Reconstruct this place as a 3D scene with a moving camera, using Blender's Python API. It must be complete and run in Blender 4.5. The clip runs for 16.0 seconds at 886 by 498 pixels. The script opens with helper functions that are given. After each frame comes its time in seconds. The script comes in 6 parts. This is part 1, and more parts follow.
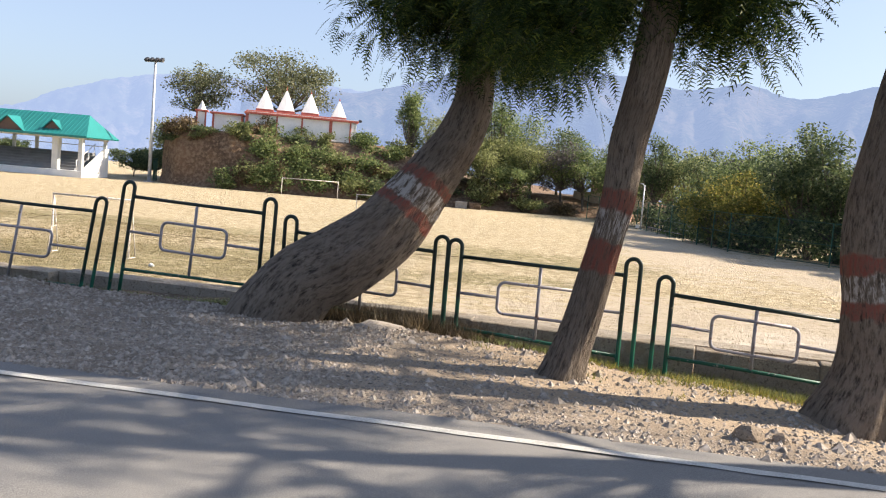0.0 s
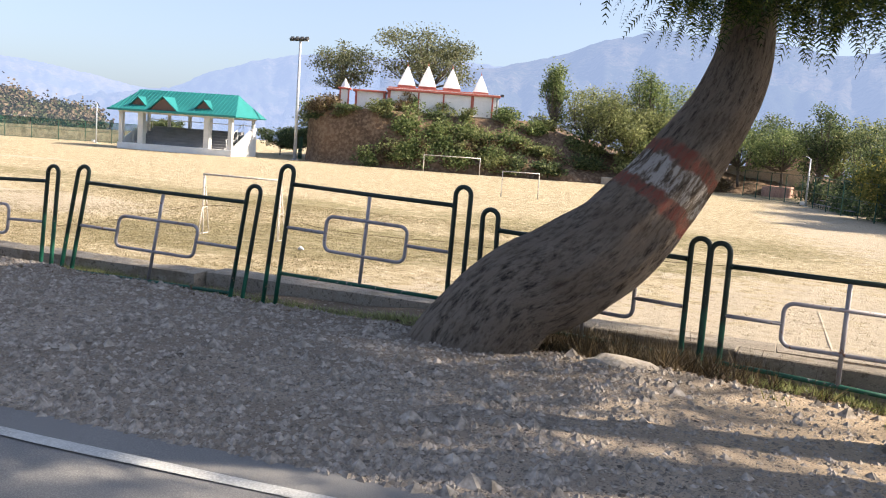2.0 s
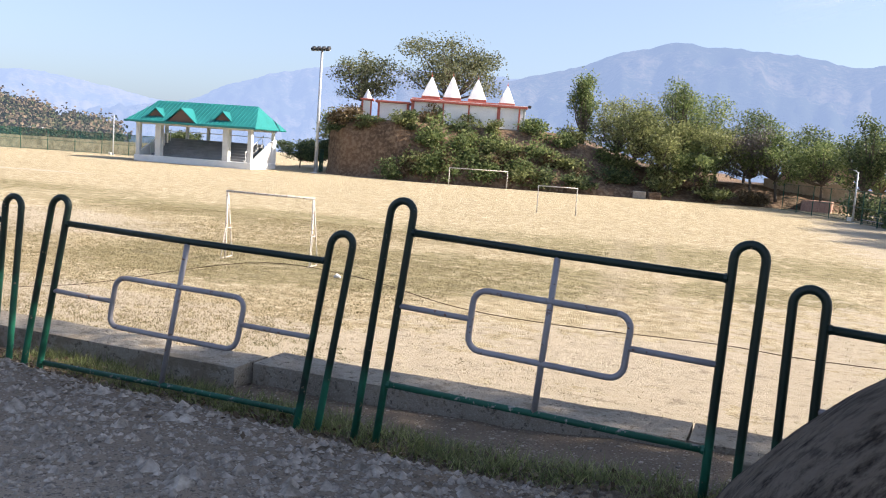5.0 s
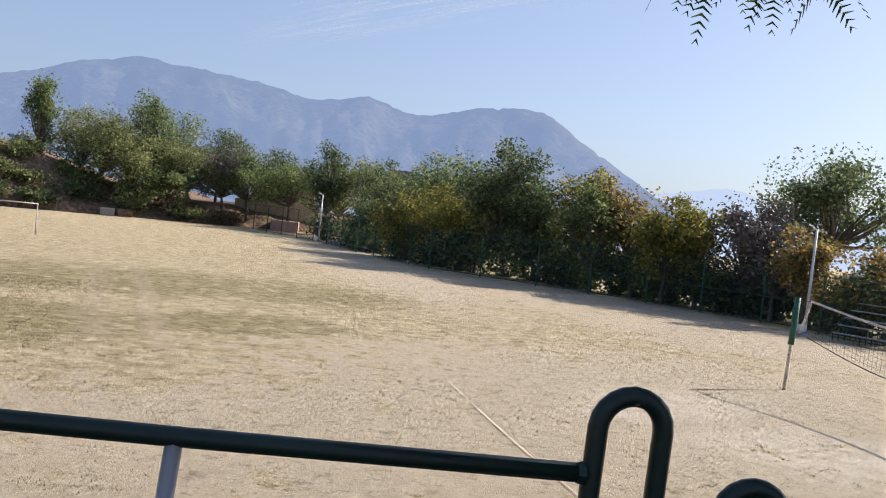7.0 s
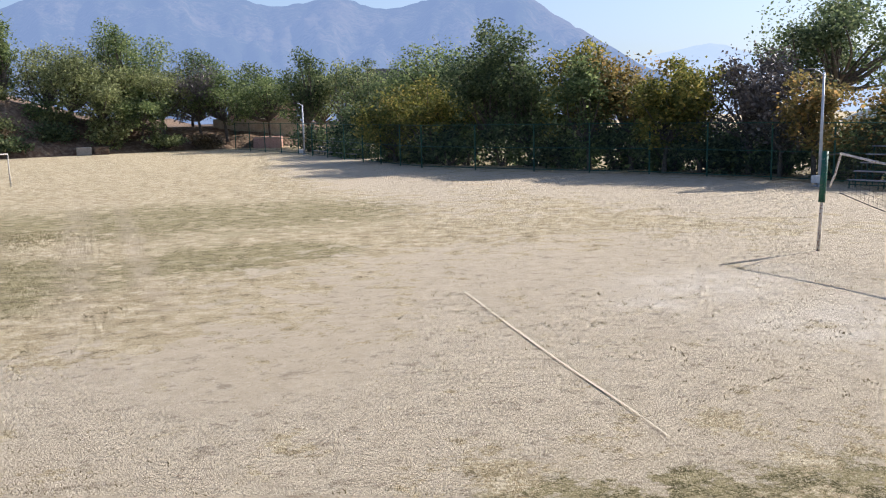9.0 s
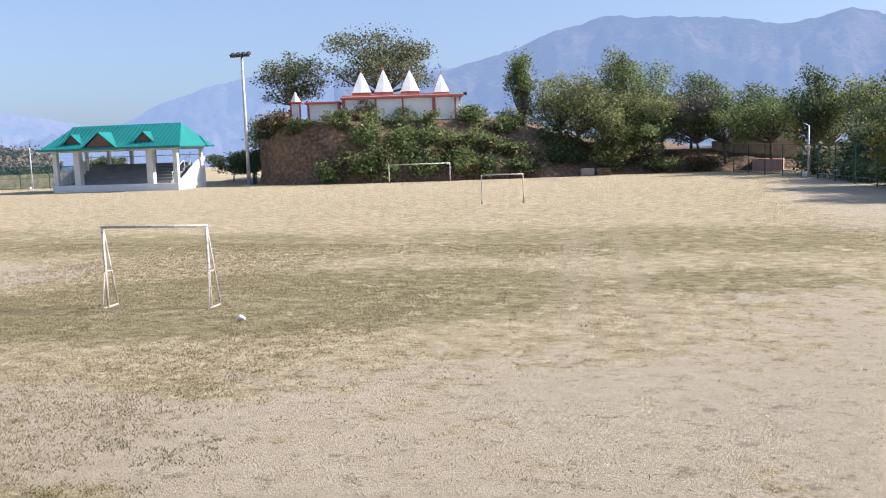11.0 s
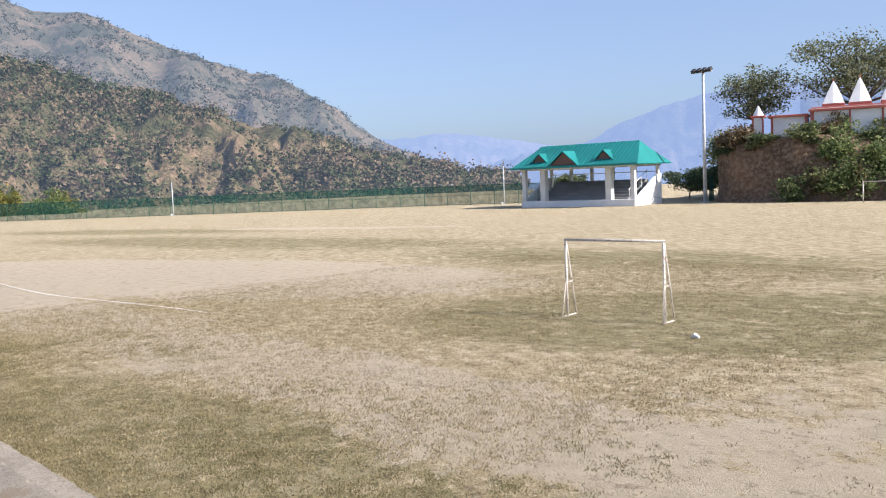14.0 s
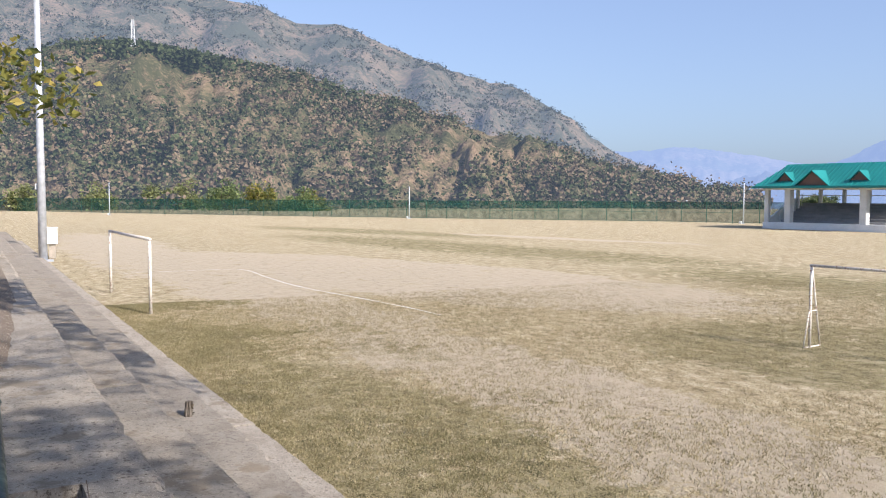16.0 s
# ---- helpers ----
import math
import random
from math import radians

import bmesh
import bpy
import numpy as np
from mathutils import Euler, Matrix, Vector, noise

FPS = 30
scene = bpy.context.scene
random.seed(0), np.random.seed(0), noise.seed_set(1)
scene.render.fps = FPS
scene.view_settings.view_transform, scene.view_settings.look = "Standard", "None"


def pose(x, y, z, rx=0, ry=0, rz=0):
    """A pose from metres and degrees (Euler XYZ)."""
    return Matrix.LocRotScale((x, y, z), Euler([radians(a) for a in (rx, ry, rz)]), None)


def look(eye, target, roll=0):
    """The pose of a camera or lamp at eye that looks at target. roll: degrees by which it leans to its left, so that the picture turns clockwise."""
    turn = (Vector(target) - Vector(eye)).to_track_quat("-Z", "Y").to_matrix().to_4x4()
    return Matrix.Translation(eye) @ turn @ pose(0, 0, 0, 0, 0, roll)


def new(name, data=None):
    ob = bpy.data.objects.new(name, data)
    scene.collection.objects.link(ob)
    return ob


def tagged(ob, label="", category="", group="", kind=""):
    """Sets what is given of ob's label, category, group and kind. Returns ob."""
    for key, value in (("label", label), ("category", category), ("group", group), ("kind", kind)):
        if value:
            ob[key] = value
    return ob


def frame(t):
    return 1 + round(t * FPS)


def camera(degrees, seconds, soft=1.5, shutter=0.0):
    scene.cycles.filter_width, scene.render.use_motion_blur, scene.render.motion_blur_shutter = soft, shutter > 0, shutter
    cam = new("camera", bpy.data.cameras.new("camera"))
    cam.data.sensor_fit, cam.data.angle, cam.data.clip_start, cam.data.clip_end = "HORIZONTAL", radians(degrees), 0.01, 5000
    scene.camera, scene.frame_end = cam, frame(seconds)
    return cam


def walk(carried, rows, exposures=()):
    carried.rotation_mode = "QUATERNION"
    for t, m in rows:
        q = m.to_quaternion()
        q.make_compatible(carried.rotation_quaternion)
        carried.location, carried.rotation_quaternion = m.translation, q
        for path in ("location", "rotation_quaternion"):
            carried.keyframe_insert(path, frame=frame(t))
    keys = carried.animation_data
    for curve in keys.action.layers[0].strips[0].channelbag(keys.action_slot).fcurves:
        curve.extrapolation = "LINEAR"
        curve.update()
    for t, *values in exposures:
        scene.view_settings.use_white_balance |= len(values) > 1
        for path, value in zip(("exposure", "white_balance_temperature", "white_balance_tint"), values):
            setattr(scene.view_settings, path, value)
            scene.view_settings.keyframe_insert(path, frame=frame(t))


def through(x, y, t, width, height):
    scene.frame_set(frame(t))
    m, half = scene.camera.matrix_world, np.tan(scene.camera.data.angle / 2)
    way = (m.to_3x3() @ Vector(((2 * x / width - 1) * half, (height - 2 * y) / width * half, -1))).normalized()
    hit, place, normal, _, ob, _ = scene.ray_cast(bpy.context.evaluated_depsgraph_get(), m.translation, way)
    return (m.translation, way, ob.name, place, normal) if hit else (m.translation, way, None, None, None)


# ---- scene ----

PATH = [
    (0, (5.709, -9.138, 4.063), (5.141, -7.228, 3.896), 4.8),
    (0.5, (5.24, -8.698, 4.063), (4.591, -6.816, 3.873), 4.6),
    (1, (4.831, -8.144, 4.044), (4.058, -6.314, 3.811), 3.5),
    (1.5, (4.461, -7.642, 4.033), (3.619, -5.844, 3.791), 3.9),
    (2, (4.11, -7.162, 4.027), (3.264, -5.367, 3.782), 4.1),
    (2.5, (3.704, -6.64, 4.039), (2.851, -4.848, 3.792), 4.0),
    (3, (3.265, -6.205, 4.032), (2.399, -4.419, 3.786), 4.1),
    (3.2, (3.093, -6.058, 4.037), (2.198, -4.286, 3.79), 4.0),
    (5.3, (1.174, -4.045, 3.954), (0.303, -2.258, 3.738), 4.1),
    (5.5, (1.01, -3.83, 3.959), (0.202, -2.014, 3.739), 3.9),
    (6, (0.651, -3.196, 3.91), (-0.019, -1.319, 3.75), 3.5),
    (6.5, (0.383, -2.468, 3.908), (0.251, -0.473, 3.841), 6.2),
    (7, (0.216, -1.798, 3.962), (0.462, 0.185, 3.887), 6.2),
    (7.5, (0.062, -1.216, 3.995), (0.51, 0.722, 3.784), 0.8),
    (8, (0.026, -0.642, 4.02), (0.505, 1.272, 3.694), -1.5),
    (8.5, (0.11, -0.286, 4.054), (0.546, 1.638, 3.726), -1.6),
    (9, (0.200, 0.070, 4.075), (0.466, 2.027, 3.762), -1.3),
    (9.5, (0.200, 0.070, 4.057), (0.196, 2.047, 3.753), -1.0),
    (10, (0.190, 0.075, 4.052), (-0.062, 2.038, 3.761), -1.1),
    (10.2, (0.180, 0.075, 4.049), (-0.193, 2.020, 3.770), -1.3),
    (12.3, (0.100, 0.070, 4.020), (-1.113, 1.650, 3.844), -1.8),
    (12.5, (0.090, 0.070, 4.020), (-1.169, 1.615, 3.849), -1.6),
    (13, (0.060, 0.070, 4.020), (-1.316, 1.512, 3.852), -1.6),
    (13.5, (0.030, 0.070, 4.000), (-1.454, 1.401, 3.839), -2.3),
    (14, (0.000, 0.070, 4.000), (-1.573, 1.295, 3.844), -2.4),
    (14.5, (-0.040, 0.070, 3.995), (-1.692, 1.187, 3.848), -2.6),
    (15, (-0.060, 0.070, 3.990), (-1.774, 1.091, 3.844), -1.7),
    (15.5, (-0.075, 0.070, 4.000), (-1.852, 0.977, 3.856), -0.3),
    (16, (-0.090, 0.070, 4.010), (-1.923, 0.860, 3.887), 0.1),
]
cam = camera(53.1, 16.0, soft=1.1)
walk(cam, [(t, look(eye, target, roll)) for t, eye, target, roll in PATH],
     [(0.0, 1.37, 7350, 10), (1.5, 1.47, 7380, 10), (3.2, 1.46, 7400, 11), (5.6, 1.34, 6950, 10), (6.1, 1.18, 6900, 10), (6.5, 0.98, 6750, 10), (7.0, 0.88, 6800, 10), (7.5, 0.68, 6900, 11), (8.0, 0.88, 6700, 10), (8.5, 0.93, 6400, 10), (10.0, 1.07, 6300, 10), (12.3, 1.06, 6380, 11), (16.0, 1.03, 6400, 11)])

# ---- world and sun ----
SUN_AZ, SUN_EL = -67.0, 34.5     # degrees left of +y, above the horizon
world = bpy.data.worlds.new("sky")
scene.world = world
world.use_nodes = True
wn = world.node_tree
sky = wn.nodes.new("ShaderNodeTexSky")
sky.sky_type = "NISHITA"
sky.sun_disc = False
sky.sun_elevation = radians(SUN_EL)
sky.sun_rotation = radians(-SUN_AZ)
sky.air_density, sky.dust_density, sky.ozone_density = 1.0, 1.5, 5.0
wn.nodes["Background"].inputs["Strength"].default_value = 0.100
pale = wn.nodes.new("ShaderNodeHueSaturation")
pale.inputs["Hue"].default_value, pale.inputs["Saturation"].default_value = 0.507, 0.80
wn.links.new(sky.outputs["Color"], pale.inputs["Color"])
haze = wn.nodes.new("ShaderNodeMix")
haze.data_type = "RGBA"
haze.inputs[0].default_value = 0.42
haze.inputs[7].default_value = (1.30, 1.98, 3.60, 1.0)
wn.links.new(pale.outputs["Color"], haze.inputs[6])
wn.links.new(haze.outputs[2], wn.nodes["Background"].inputs["Color"])
sun = new("sun", bpy.data.lights.new("sun", "SUN"))
sun.data.energy, sun.data.angle, sun.data.color = 4.2, radians(0.6), (1.0, 0.93, 0.86)
sdir = Vector((-math.sin(radians(SUN_AZ)) * math.cos(radians(SUN_EL)),
               math.cos(radians(SUN_AZ)) * math.cos(radians(SUN_EL)), math.sin(radians(SUN_EL))))
sun.rotation_euler = (-sdir).to_track_quat("-Z", "Y").to_euler()

rng = np.random.default_rng(7)


# ---- materials ----
class Nodes:
    """A short way to wire a material."""

    def __init__(self, name):
        self.mat = bpy.data.materials.new(name)
        self.mat.use_nodes = True
        self.t = self.mat.node_tree
        self.bsdf = self.t.nodes["Principled BSDF"]
        self.out = self.t.nodes["Material Output"]

    def n(self, kind, **kw):
        node = self.t.nodes.new("ShaderNode" + kind)
        for k, v in kw.items():
            if k in node.inputs:
                self.put(v, node.inputs[k])
        return node

    def put(self, v, socket):
        if isinstance(v, bpy.types.NodeSocket):
            self.t.links.new(v, socket)
        else:
            socket.default_value = (*v, 1.0) if isinstance(v, tuple) and len(v) == 3 and socket.type == "RGBA" else v

    def coord(self, kind="Object"):
        return self.n("TexCoord").outputs[kind]

    def place(self):
        return self.n("NewGeometry").outputs["Position"]

    def noise(self, at, scale, detail=4.0, rough=0.55, out="Fac"):
        node = self.n("TexNoise", Vector=at, Scale=scale, Detail=detail, Roughness=rough)
        return node.outputs[out]

    def ramp(self, v, lo, hi, a=0.0, b=1.0):
        node = self.n("MapRange")
        self.put(v, node.inputs[0])
        for i, x in enumerate((lo, hi, a, b)):
            node.inputs[1 + i].default_value = x
        return node.outputs[0]

    def mix(self, f, a, b):
        node = self.t.nodes.new("ShaderNodeMix")
        node.data_type = "RGBA"
        self.put(f, node.inputs[0])
        self.put(a, node.inputs[6])
        self.put(b, node.inputs[7])
        return node.outputs[2]

    def math(self, op, a, b=0.0):
        node = self.t.nodes.new("ShaderNodeMath")
        node.operation = op
        self.put(a, node.inputs[0])
        self.put(b, node.inputs[1])
        return node.outputs[0]

    def stretch(self, at, x, y, z):
        node = self.n("Mapping")
        self.put(at, node.inputs[0])
        node.inputs["Scale"].default_value = (x, y, z)
        return node.outputs[0]

    def bump(self, h, strength, dist):
        node = self.n("Bump", Strength=strength, Distance=dist, Height=h)
        self.put(node.outputs[0], self.bsdf.inputs["Normal"])

    def done(self, colour, rough=0.85, metal=0.0, spec=0.3):
        self.put(colour, self.bsdf.inputs["Base Color"])
        self.put(rough, self.bsdf.inputs["Roughness"])
        self.put(metal, self.bsdf.inputs["Metallic"])
        self.bsdf.inputs["Specular IOR Level"].default_value = spec
        return self.mat


def surface(name, dark, mid, light, fine=60.0, coarse=3.0, rough=0.85, bump=0.3, depth=0.01, metal=0.0, spec=0.3, own=0.0):
    """A worn surface: a coarse and a fine noise between three colours, and relief."""
    k = Nodes(name)
    at = k.place()
    a = k.noise(at, coarse, 5.0, 0.6)
    b = k.noise(at, fine, 3.0, 0.6)
    col = k.mix(k.ramp(a, 0.35, 0.68), dark, mid)
    col = k.mix(k.ramp(b, 0.42, 0.72), col, light)
    if own:
        r = k.n("ObjectInfo").outputs["Random"]
        hsv = k.n("HueSaturation", Color=col, Value=k.ramp(r, 0.0, 1.0, 1.0 - own, 1.0 + own))
        col = hsv.outputs[0]
    k.bump(b, bump, depth)
    return k.done(col, k.ramp(a, 0.3, 0.7, rough - 0.08, min(1.0, rough + 0.05)), metal, spec)


def leaves(name, dark, mid, light, through=0.35, rough=0.5):
    """Foliage: every leaf its own tone, light passing through."""
    k = Nodes(name)
    r = k.n("NewGeometry").outputs["Random Per Island"]
    col = k.mix(k.ramp(r, 0.0, 0.6), dark, mid)
    col = k.mix(k.ramp(r, 0.72, 1.0), col, light)
    big = k.noise(k.place(), 0.55, 2.0)
    col = k.mix(k.ramp(big, 0.35, 0.7, 0.0, 0.40), col, dark)
    mat = k.done(col, rough, 0.0, 0.25)
    tr = k.n("BsdfTranslucent", Color=col)
    m = k.n("MixShader")
    m.inputs[0].default_value = min(0.55, through * 1.3)
    k.put(k.bsdf.outputs[0], m.inputs[1])
    k.put(tr.outputs[0], m.inputs[2])
    k.put(m.outputs[0], k.out.inputs[0])
    return mat


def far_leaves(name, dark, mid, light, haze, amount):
    """Foliage on far slopes, with the blue of the air painted in as emission."""
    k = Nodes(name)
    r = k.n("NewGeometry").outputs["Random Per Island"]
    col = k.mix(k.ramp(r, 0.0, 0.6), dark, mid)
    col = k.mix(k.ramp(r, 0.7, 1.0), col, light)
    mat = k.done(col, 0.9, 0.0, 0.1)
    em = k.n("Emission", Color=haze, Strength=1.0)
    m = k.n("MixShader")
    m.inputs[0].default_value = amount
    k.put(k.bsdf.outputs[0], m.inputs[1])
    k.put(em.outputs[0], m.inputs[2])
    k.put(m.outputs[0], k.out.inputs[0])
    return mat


def bark_mat(name, bands, paint_white=True):
    """Furrowed bark with lime-wash and red bands at distances along the trunk (attribute 'along')."""
    k = Nodes(name)
    at = k.coord()
    if bands:
        grain = k.n("Attribute")
        grain.attribute_name = "bark"
        run = grain.outputs["Vector"]
    else:
        run = k.stretch(at, 1.0, 1.0, 0.3)
    rid = k.noise(run, 30.0, 8.0, 0.70)
    fine = k.noise(run, 70.0, 4.0, 0.7)
    broad = k.noise(at, 2.2, 3.0)
    col = k.mix(k.ramp(rid, 0.35, 0.54), (0.048, 0.038, 0.030), (0.270, 0.222, 0.178))
    col = k.mix(k.ramp(fine, 0.50, 0.66, 0.0, 0.7), col, (0.32, 0.265, 0.215))
    col = k.mix(k.ramp(broad, 0.45, 0.7, 0.0, 0.5), col, (0.17, 0.125, 0.09))
    if bands:
        att = k.n("Attribute")
        att.attribute_name = "along"
        s = k.math("ADD", att.outputs["Fac"], k.ramp(k.noise(at, 9.0, 3.0), 0.0, 1.0, -0.07, 0.07))
        keep = k.ramp(k.math("ADD", rid, k.math("MULTIPLY", k.noise(at, 3.0, 3.0), 0.35)), 0.66, 0.78)

        def band(a, b):
            return k.math("MULTIPLY", k.ramp(s, a - 0.015, a + 0.015), k.ramp(s, b - 0.015, b + 0.015, 1.0, 0.0))
        r1, r2, r3, r4 = bands
        col = k.mix(k.math("MULTIPLY", band(r2, r3), k.math("MULTIPLY", keep, 0.85)), col, (0.62, 0.59, 0.56))
        red = k.math("MAXIMUM", band(r1, r2), band(r3, r4))
        col = k.mix(k.math("MULTIPLY", red, k.ramp(k.math("ADD", rid, k.math("MULTIPLY", fine, 0.3)), 0.52, 0.72, 0.12, 0.82)), col, (0.31, 0.085, 0.06))
    k.bump(k.math("ADD", rid, k.math("MULTIPLY", fine, 0.25)), 1.0, 0.09)
    return k.done(col, 0.92, 0.0, 0.15)


def painted(name, colour, under, rough=0.45, chips=0.66, spec=0.4, metal=0.0):
    """Paint with chips down to what lies under it."""
    k = Nodes(name)
    at = k.place()
    c = k.noise(at, 22.0, 5.0, 0.65)
    v = k.noise(at, 2.5, 3.0)
    hsv = k.n("HueSaturation", Color=colour, Value=k.ramp(v, 0.3, 0.7, 0.78, 1.15))
    col = k.mix(k.ramp(c, chips, chips + 0.05), hsv.outputs[0], under)
    k.bump(c, 0.15, 0.002)
    return k.done(col, k.ramp(c, 0.3, 0.8, rough - 0.1, rough + 0.25), metal, spec)


def field_mat():
    """Dry playing field: straw-coloured turf, greener patches, bare trodden earth and tracks."""
    k = Nodes("dry_turf")
    at = k.place()
    warp = k.n("TexNoise", Vector=at, Scale=0.16, Detail=4.0)
    sub = k.n("VectorMath")
    sub.operation = "MULTIPLY_ADD"
    k.put(warp.outputs["Color"], sub.inputs[0])
    sub.inputs[1].default_value = (3.6, 3.6, 0.0)
    k.put(at, sub.inputs[2])
    wat = sub.outputs[0]

    def blob(x, y, rx, ry, soft=0.35, turn=0.0):
        m = k.n("Mapping")
        m.vector_type = "TEXTURE"
        k.put(wat, m.inputs[0])
        m.inputs["Location"].default_value = (x + 1.8, y + 1.8, 0)
        m.inputs["Rotation"].default_value = (0, 0, radians(turn))
        m.inputs["Scale"].default_value = (rx, ry, 1e6)
        ln = k.n("VectorMath")
        ln.operation = "LENGTH"
        k.put(m.outputs[0], ln.inputs[0])
        return k.ramp(ln.outputs["Value"], 1.0 - soft, 1.0 + soft, 1.0, 0.0)

    def any_of(some):
        v = some[0]
        for s in some[1:]:
            v = k.math("MAXIMUM", v, s)
        return v
    bare = any_of([blob(-43, 15, 21, 7.3, 0.08, 22), blob(-15, 9.3, 20, 2.2, 0.25, 3), blob(-38, 7.2, 16, 2.6, 0.25, 8), blob(13, 17, 14, 10, 0.3, -10),
                   blob(-70, 4, 26, 4.0, 0.25, 4), blob(17, 40, 7, 20, 0.4, 25), blob(-70, 42, 14, 1.6, 0.3, 22), blob(3, 62, 5, 26, 0.4, 8), blob(1, 13, 9, 3.5, 0.4, 5)])
    green = any_of([blob(-13.5, 20.6, 9.4, 5.2, 0.12, 27), blob(-13.5, 4.9, 8, 2.4, 0.25, 6), blob(-24, 3.4, 5, 1.3, 0.3, 5), blob(-2.2, 25.5, 3.4, 2.6, 0.3), blob(-6, 36, 12, 5, 0.5, 10),
                    blob(-62, 28, 24, 5, 0.35, 17), blob(4.8, 8.4, 3.6, 0.9, 0.4, -10), blob(-92, 30, 20, 4, 0.4, 20), blob(-28, 32, 12, 4, 0.4, 8), blob(-4, 8.2, 3.0, 0.7, 0.5, 5),
                    blob(19.4, 44.6, 15, 0.9, 0.4, -53), blob(4.6, 63.0, 11, 0.7, 0.4, -68)])
    dusty = any_of([blob(9.2, 19.2, 2.2, 1.5, 0.5), blob(6.8, 17.5, 1.0, 0.7, 0.6), blob(10.5, 15.0, 2.4, 2.0, 0.6)])
    n1 = k.noise(at, 0.35, 6.0, 0.62)
    n2 = k.noise(at, 2.6, 4.0, 0.65)
    n3 = k.noise(at, 13.0, 5.0, 0.75)
    n4 = k.noise(at, 34.0, 4.0, 0.7)
    rag = k.noise(at, 0.8, 10.0, 0.78)
    clump = k.noise(k.stretch(at, 1.0, 1.35, 1.0), 1.7, 9.0, 0.80)
    # straw turf, with thatch, darker clumps and pale dead grass
    straw = k.mix(k.ramp(n1, 0.36, 0.64), (0.38, 0.297, 0.172), (0.485, 0.39, 0.245))
    straw = k.mix(k.ramp(clump, 0.52, 0.57), straw, (0.60, 0.51, 0.355))
    straw = k.mix(k.ramp(clump, 0.42, 0.46, 0.9, 0.0), straw, (0.19, 0.15, 0.085))
    straw = k.mix(k.ramp(n3, 0.34, 0.44, 0.8, 0.0), straw, (0.15, 0.12, 0.07))
    straw = k.mix(k.ramp(n4, 0.55, 0.60, 0.0, 0.85), straw, (0.68, 0.59, 0.43))
    straw = k.mix(k.ramp(n4, 0.38, 0.43, 0.8, 0.0), straw, (0.18, 0.14, 0.08))
    # greener turf
    turf = k.mix(k.ramp(clump, 0.44, 0.54), (0.105, 0.092, 0.042), (0.290, 0.245, 0.130))
    turf = k.mix(k.ramp(n4, 0.50, 0.56, 0.0, 0.9), turf, (0.41, 0.345, 0.205))
    turf = k.mix(k.ramp(rag, 0.53, 0.58, 0.0, 0.85), turf, (0.43, 0.36, 0.23))
    # trodden earth with grit and wisps of straw
    earth = k.mix(k.ramp(n2, 0.35, 0.68), (0.48, 0.398, 0.288), (0.57, 0.485, 0.365))
    earth = k.mix(k.ramp(clump, 0.55, 0.60, 0.0, 0.75), earth, (0.27, 0.215, 0.155))
    earth = k.mix(k.ramp(n4, 0.59, 0.66, 0.0, 0.8), earth, (0.22, 0.18, 0.13))
    earth = k.mix(k.ramp(n3, 0.36, 0.42, 0.8, 0.0), earth, (0.66, 0.575, 0.465))
    torn = k.ramp(rag, 0.36, 0.64, -0.95, 0.95)
    g = k.ramp(k.math("ADD", green, torn), 0.42, 0.58)
    g = k.math("MULTIPLY", g, k.ramp(green, 0.0, 0.12))
    g = k.math("MAXIMUM", g, k.math("MULTIPLY", k.ramp(n1, 0.57, 0.63), k.ramp(rag, 0.49, 0.54, 0.0, 0.85)))
    col = k.mix(g, straw, turf)
    b = k.math("MULTIPLY", k.ramp(k.math("ADD", bare, k.math("MULTIPLY", torn, 0.8)), 0.40, 0.60), k.ramp(bare, 0.0, 0.12))
    col = k.mix(k.math("MULTIPLY", b, 0.95), col, earth)
    col = k.mix(k.math("MULTIPLY", dusty, k.ramp(rag, 0.42, 0.56, 0.15, 0.8)), col, (0.66, 0.585, 0.485))
    # a worn wheel track across the turf
    sep = k.n("SeparateXYZ")
    k.put(at, sep.inputs[0])
    line = k.math("ADD", sep.outputs[0], k.math("MULTIPLY", sep.outputs[1], 0.245))
    line = k.math("ADD", line, k.ramp(n1, 0.0, 1.0, -0.5, 0.5))
    for c, w in ((0.35, 0.55), (-1.35, 0.35)):
        d = k.math("ABSOLUTE", k.math("ADD", line, c))
        f = k.math("MULTIPLY", k.ramp(d, w * 0.4, w * 1.5, 0.62, 0.0), k.ramp(sep.outputs[1], 15.0, 21.0))
        f = k.math("MULTIPLY", f, k.ramp(sep.outputs[1], 34.0, 50.0, 1.0, 0.0))
        col = k.mix(k.math("MULTIPLY", f, k.ramp(rag, 0.43, 0.54, 0.1, 1.0)), col, (0.43, 0.35, 0.25))
    k.bump(k.math("ADD", k.math("ADD", k.math("MULTIPLY", n3, 0.7), n4), clump), 1.0, 0.07)
    return k.done(col, 0.95, 0.0, 0.1)


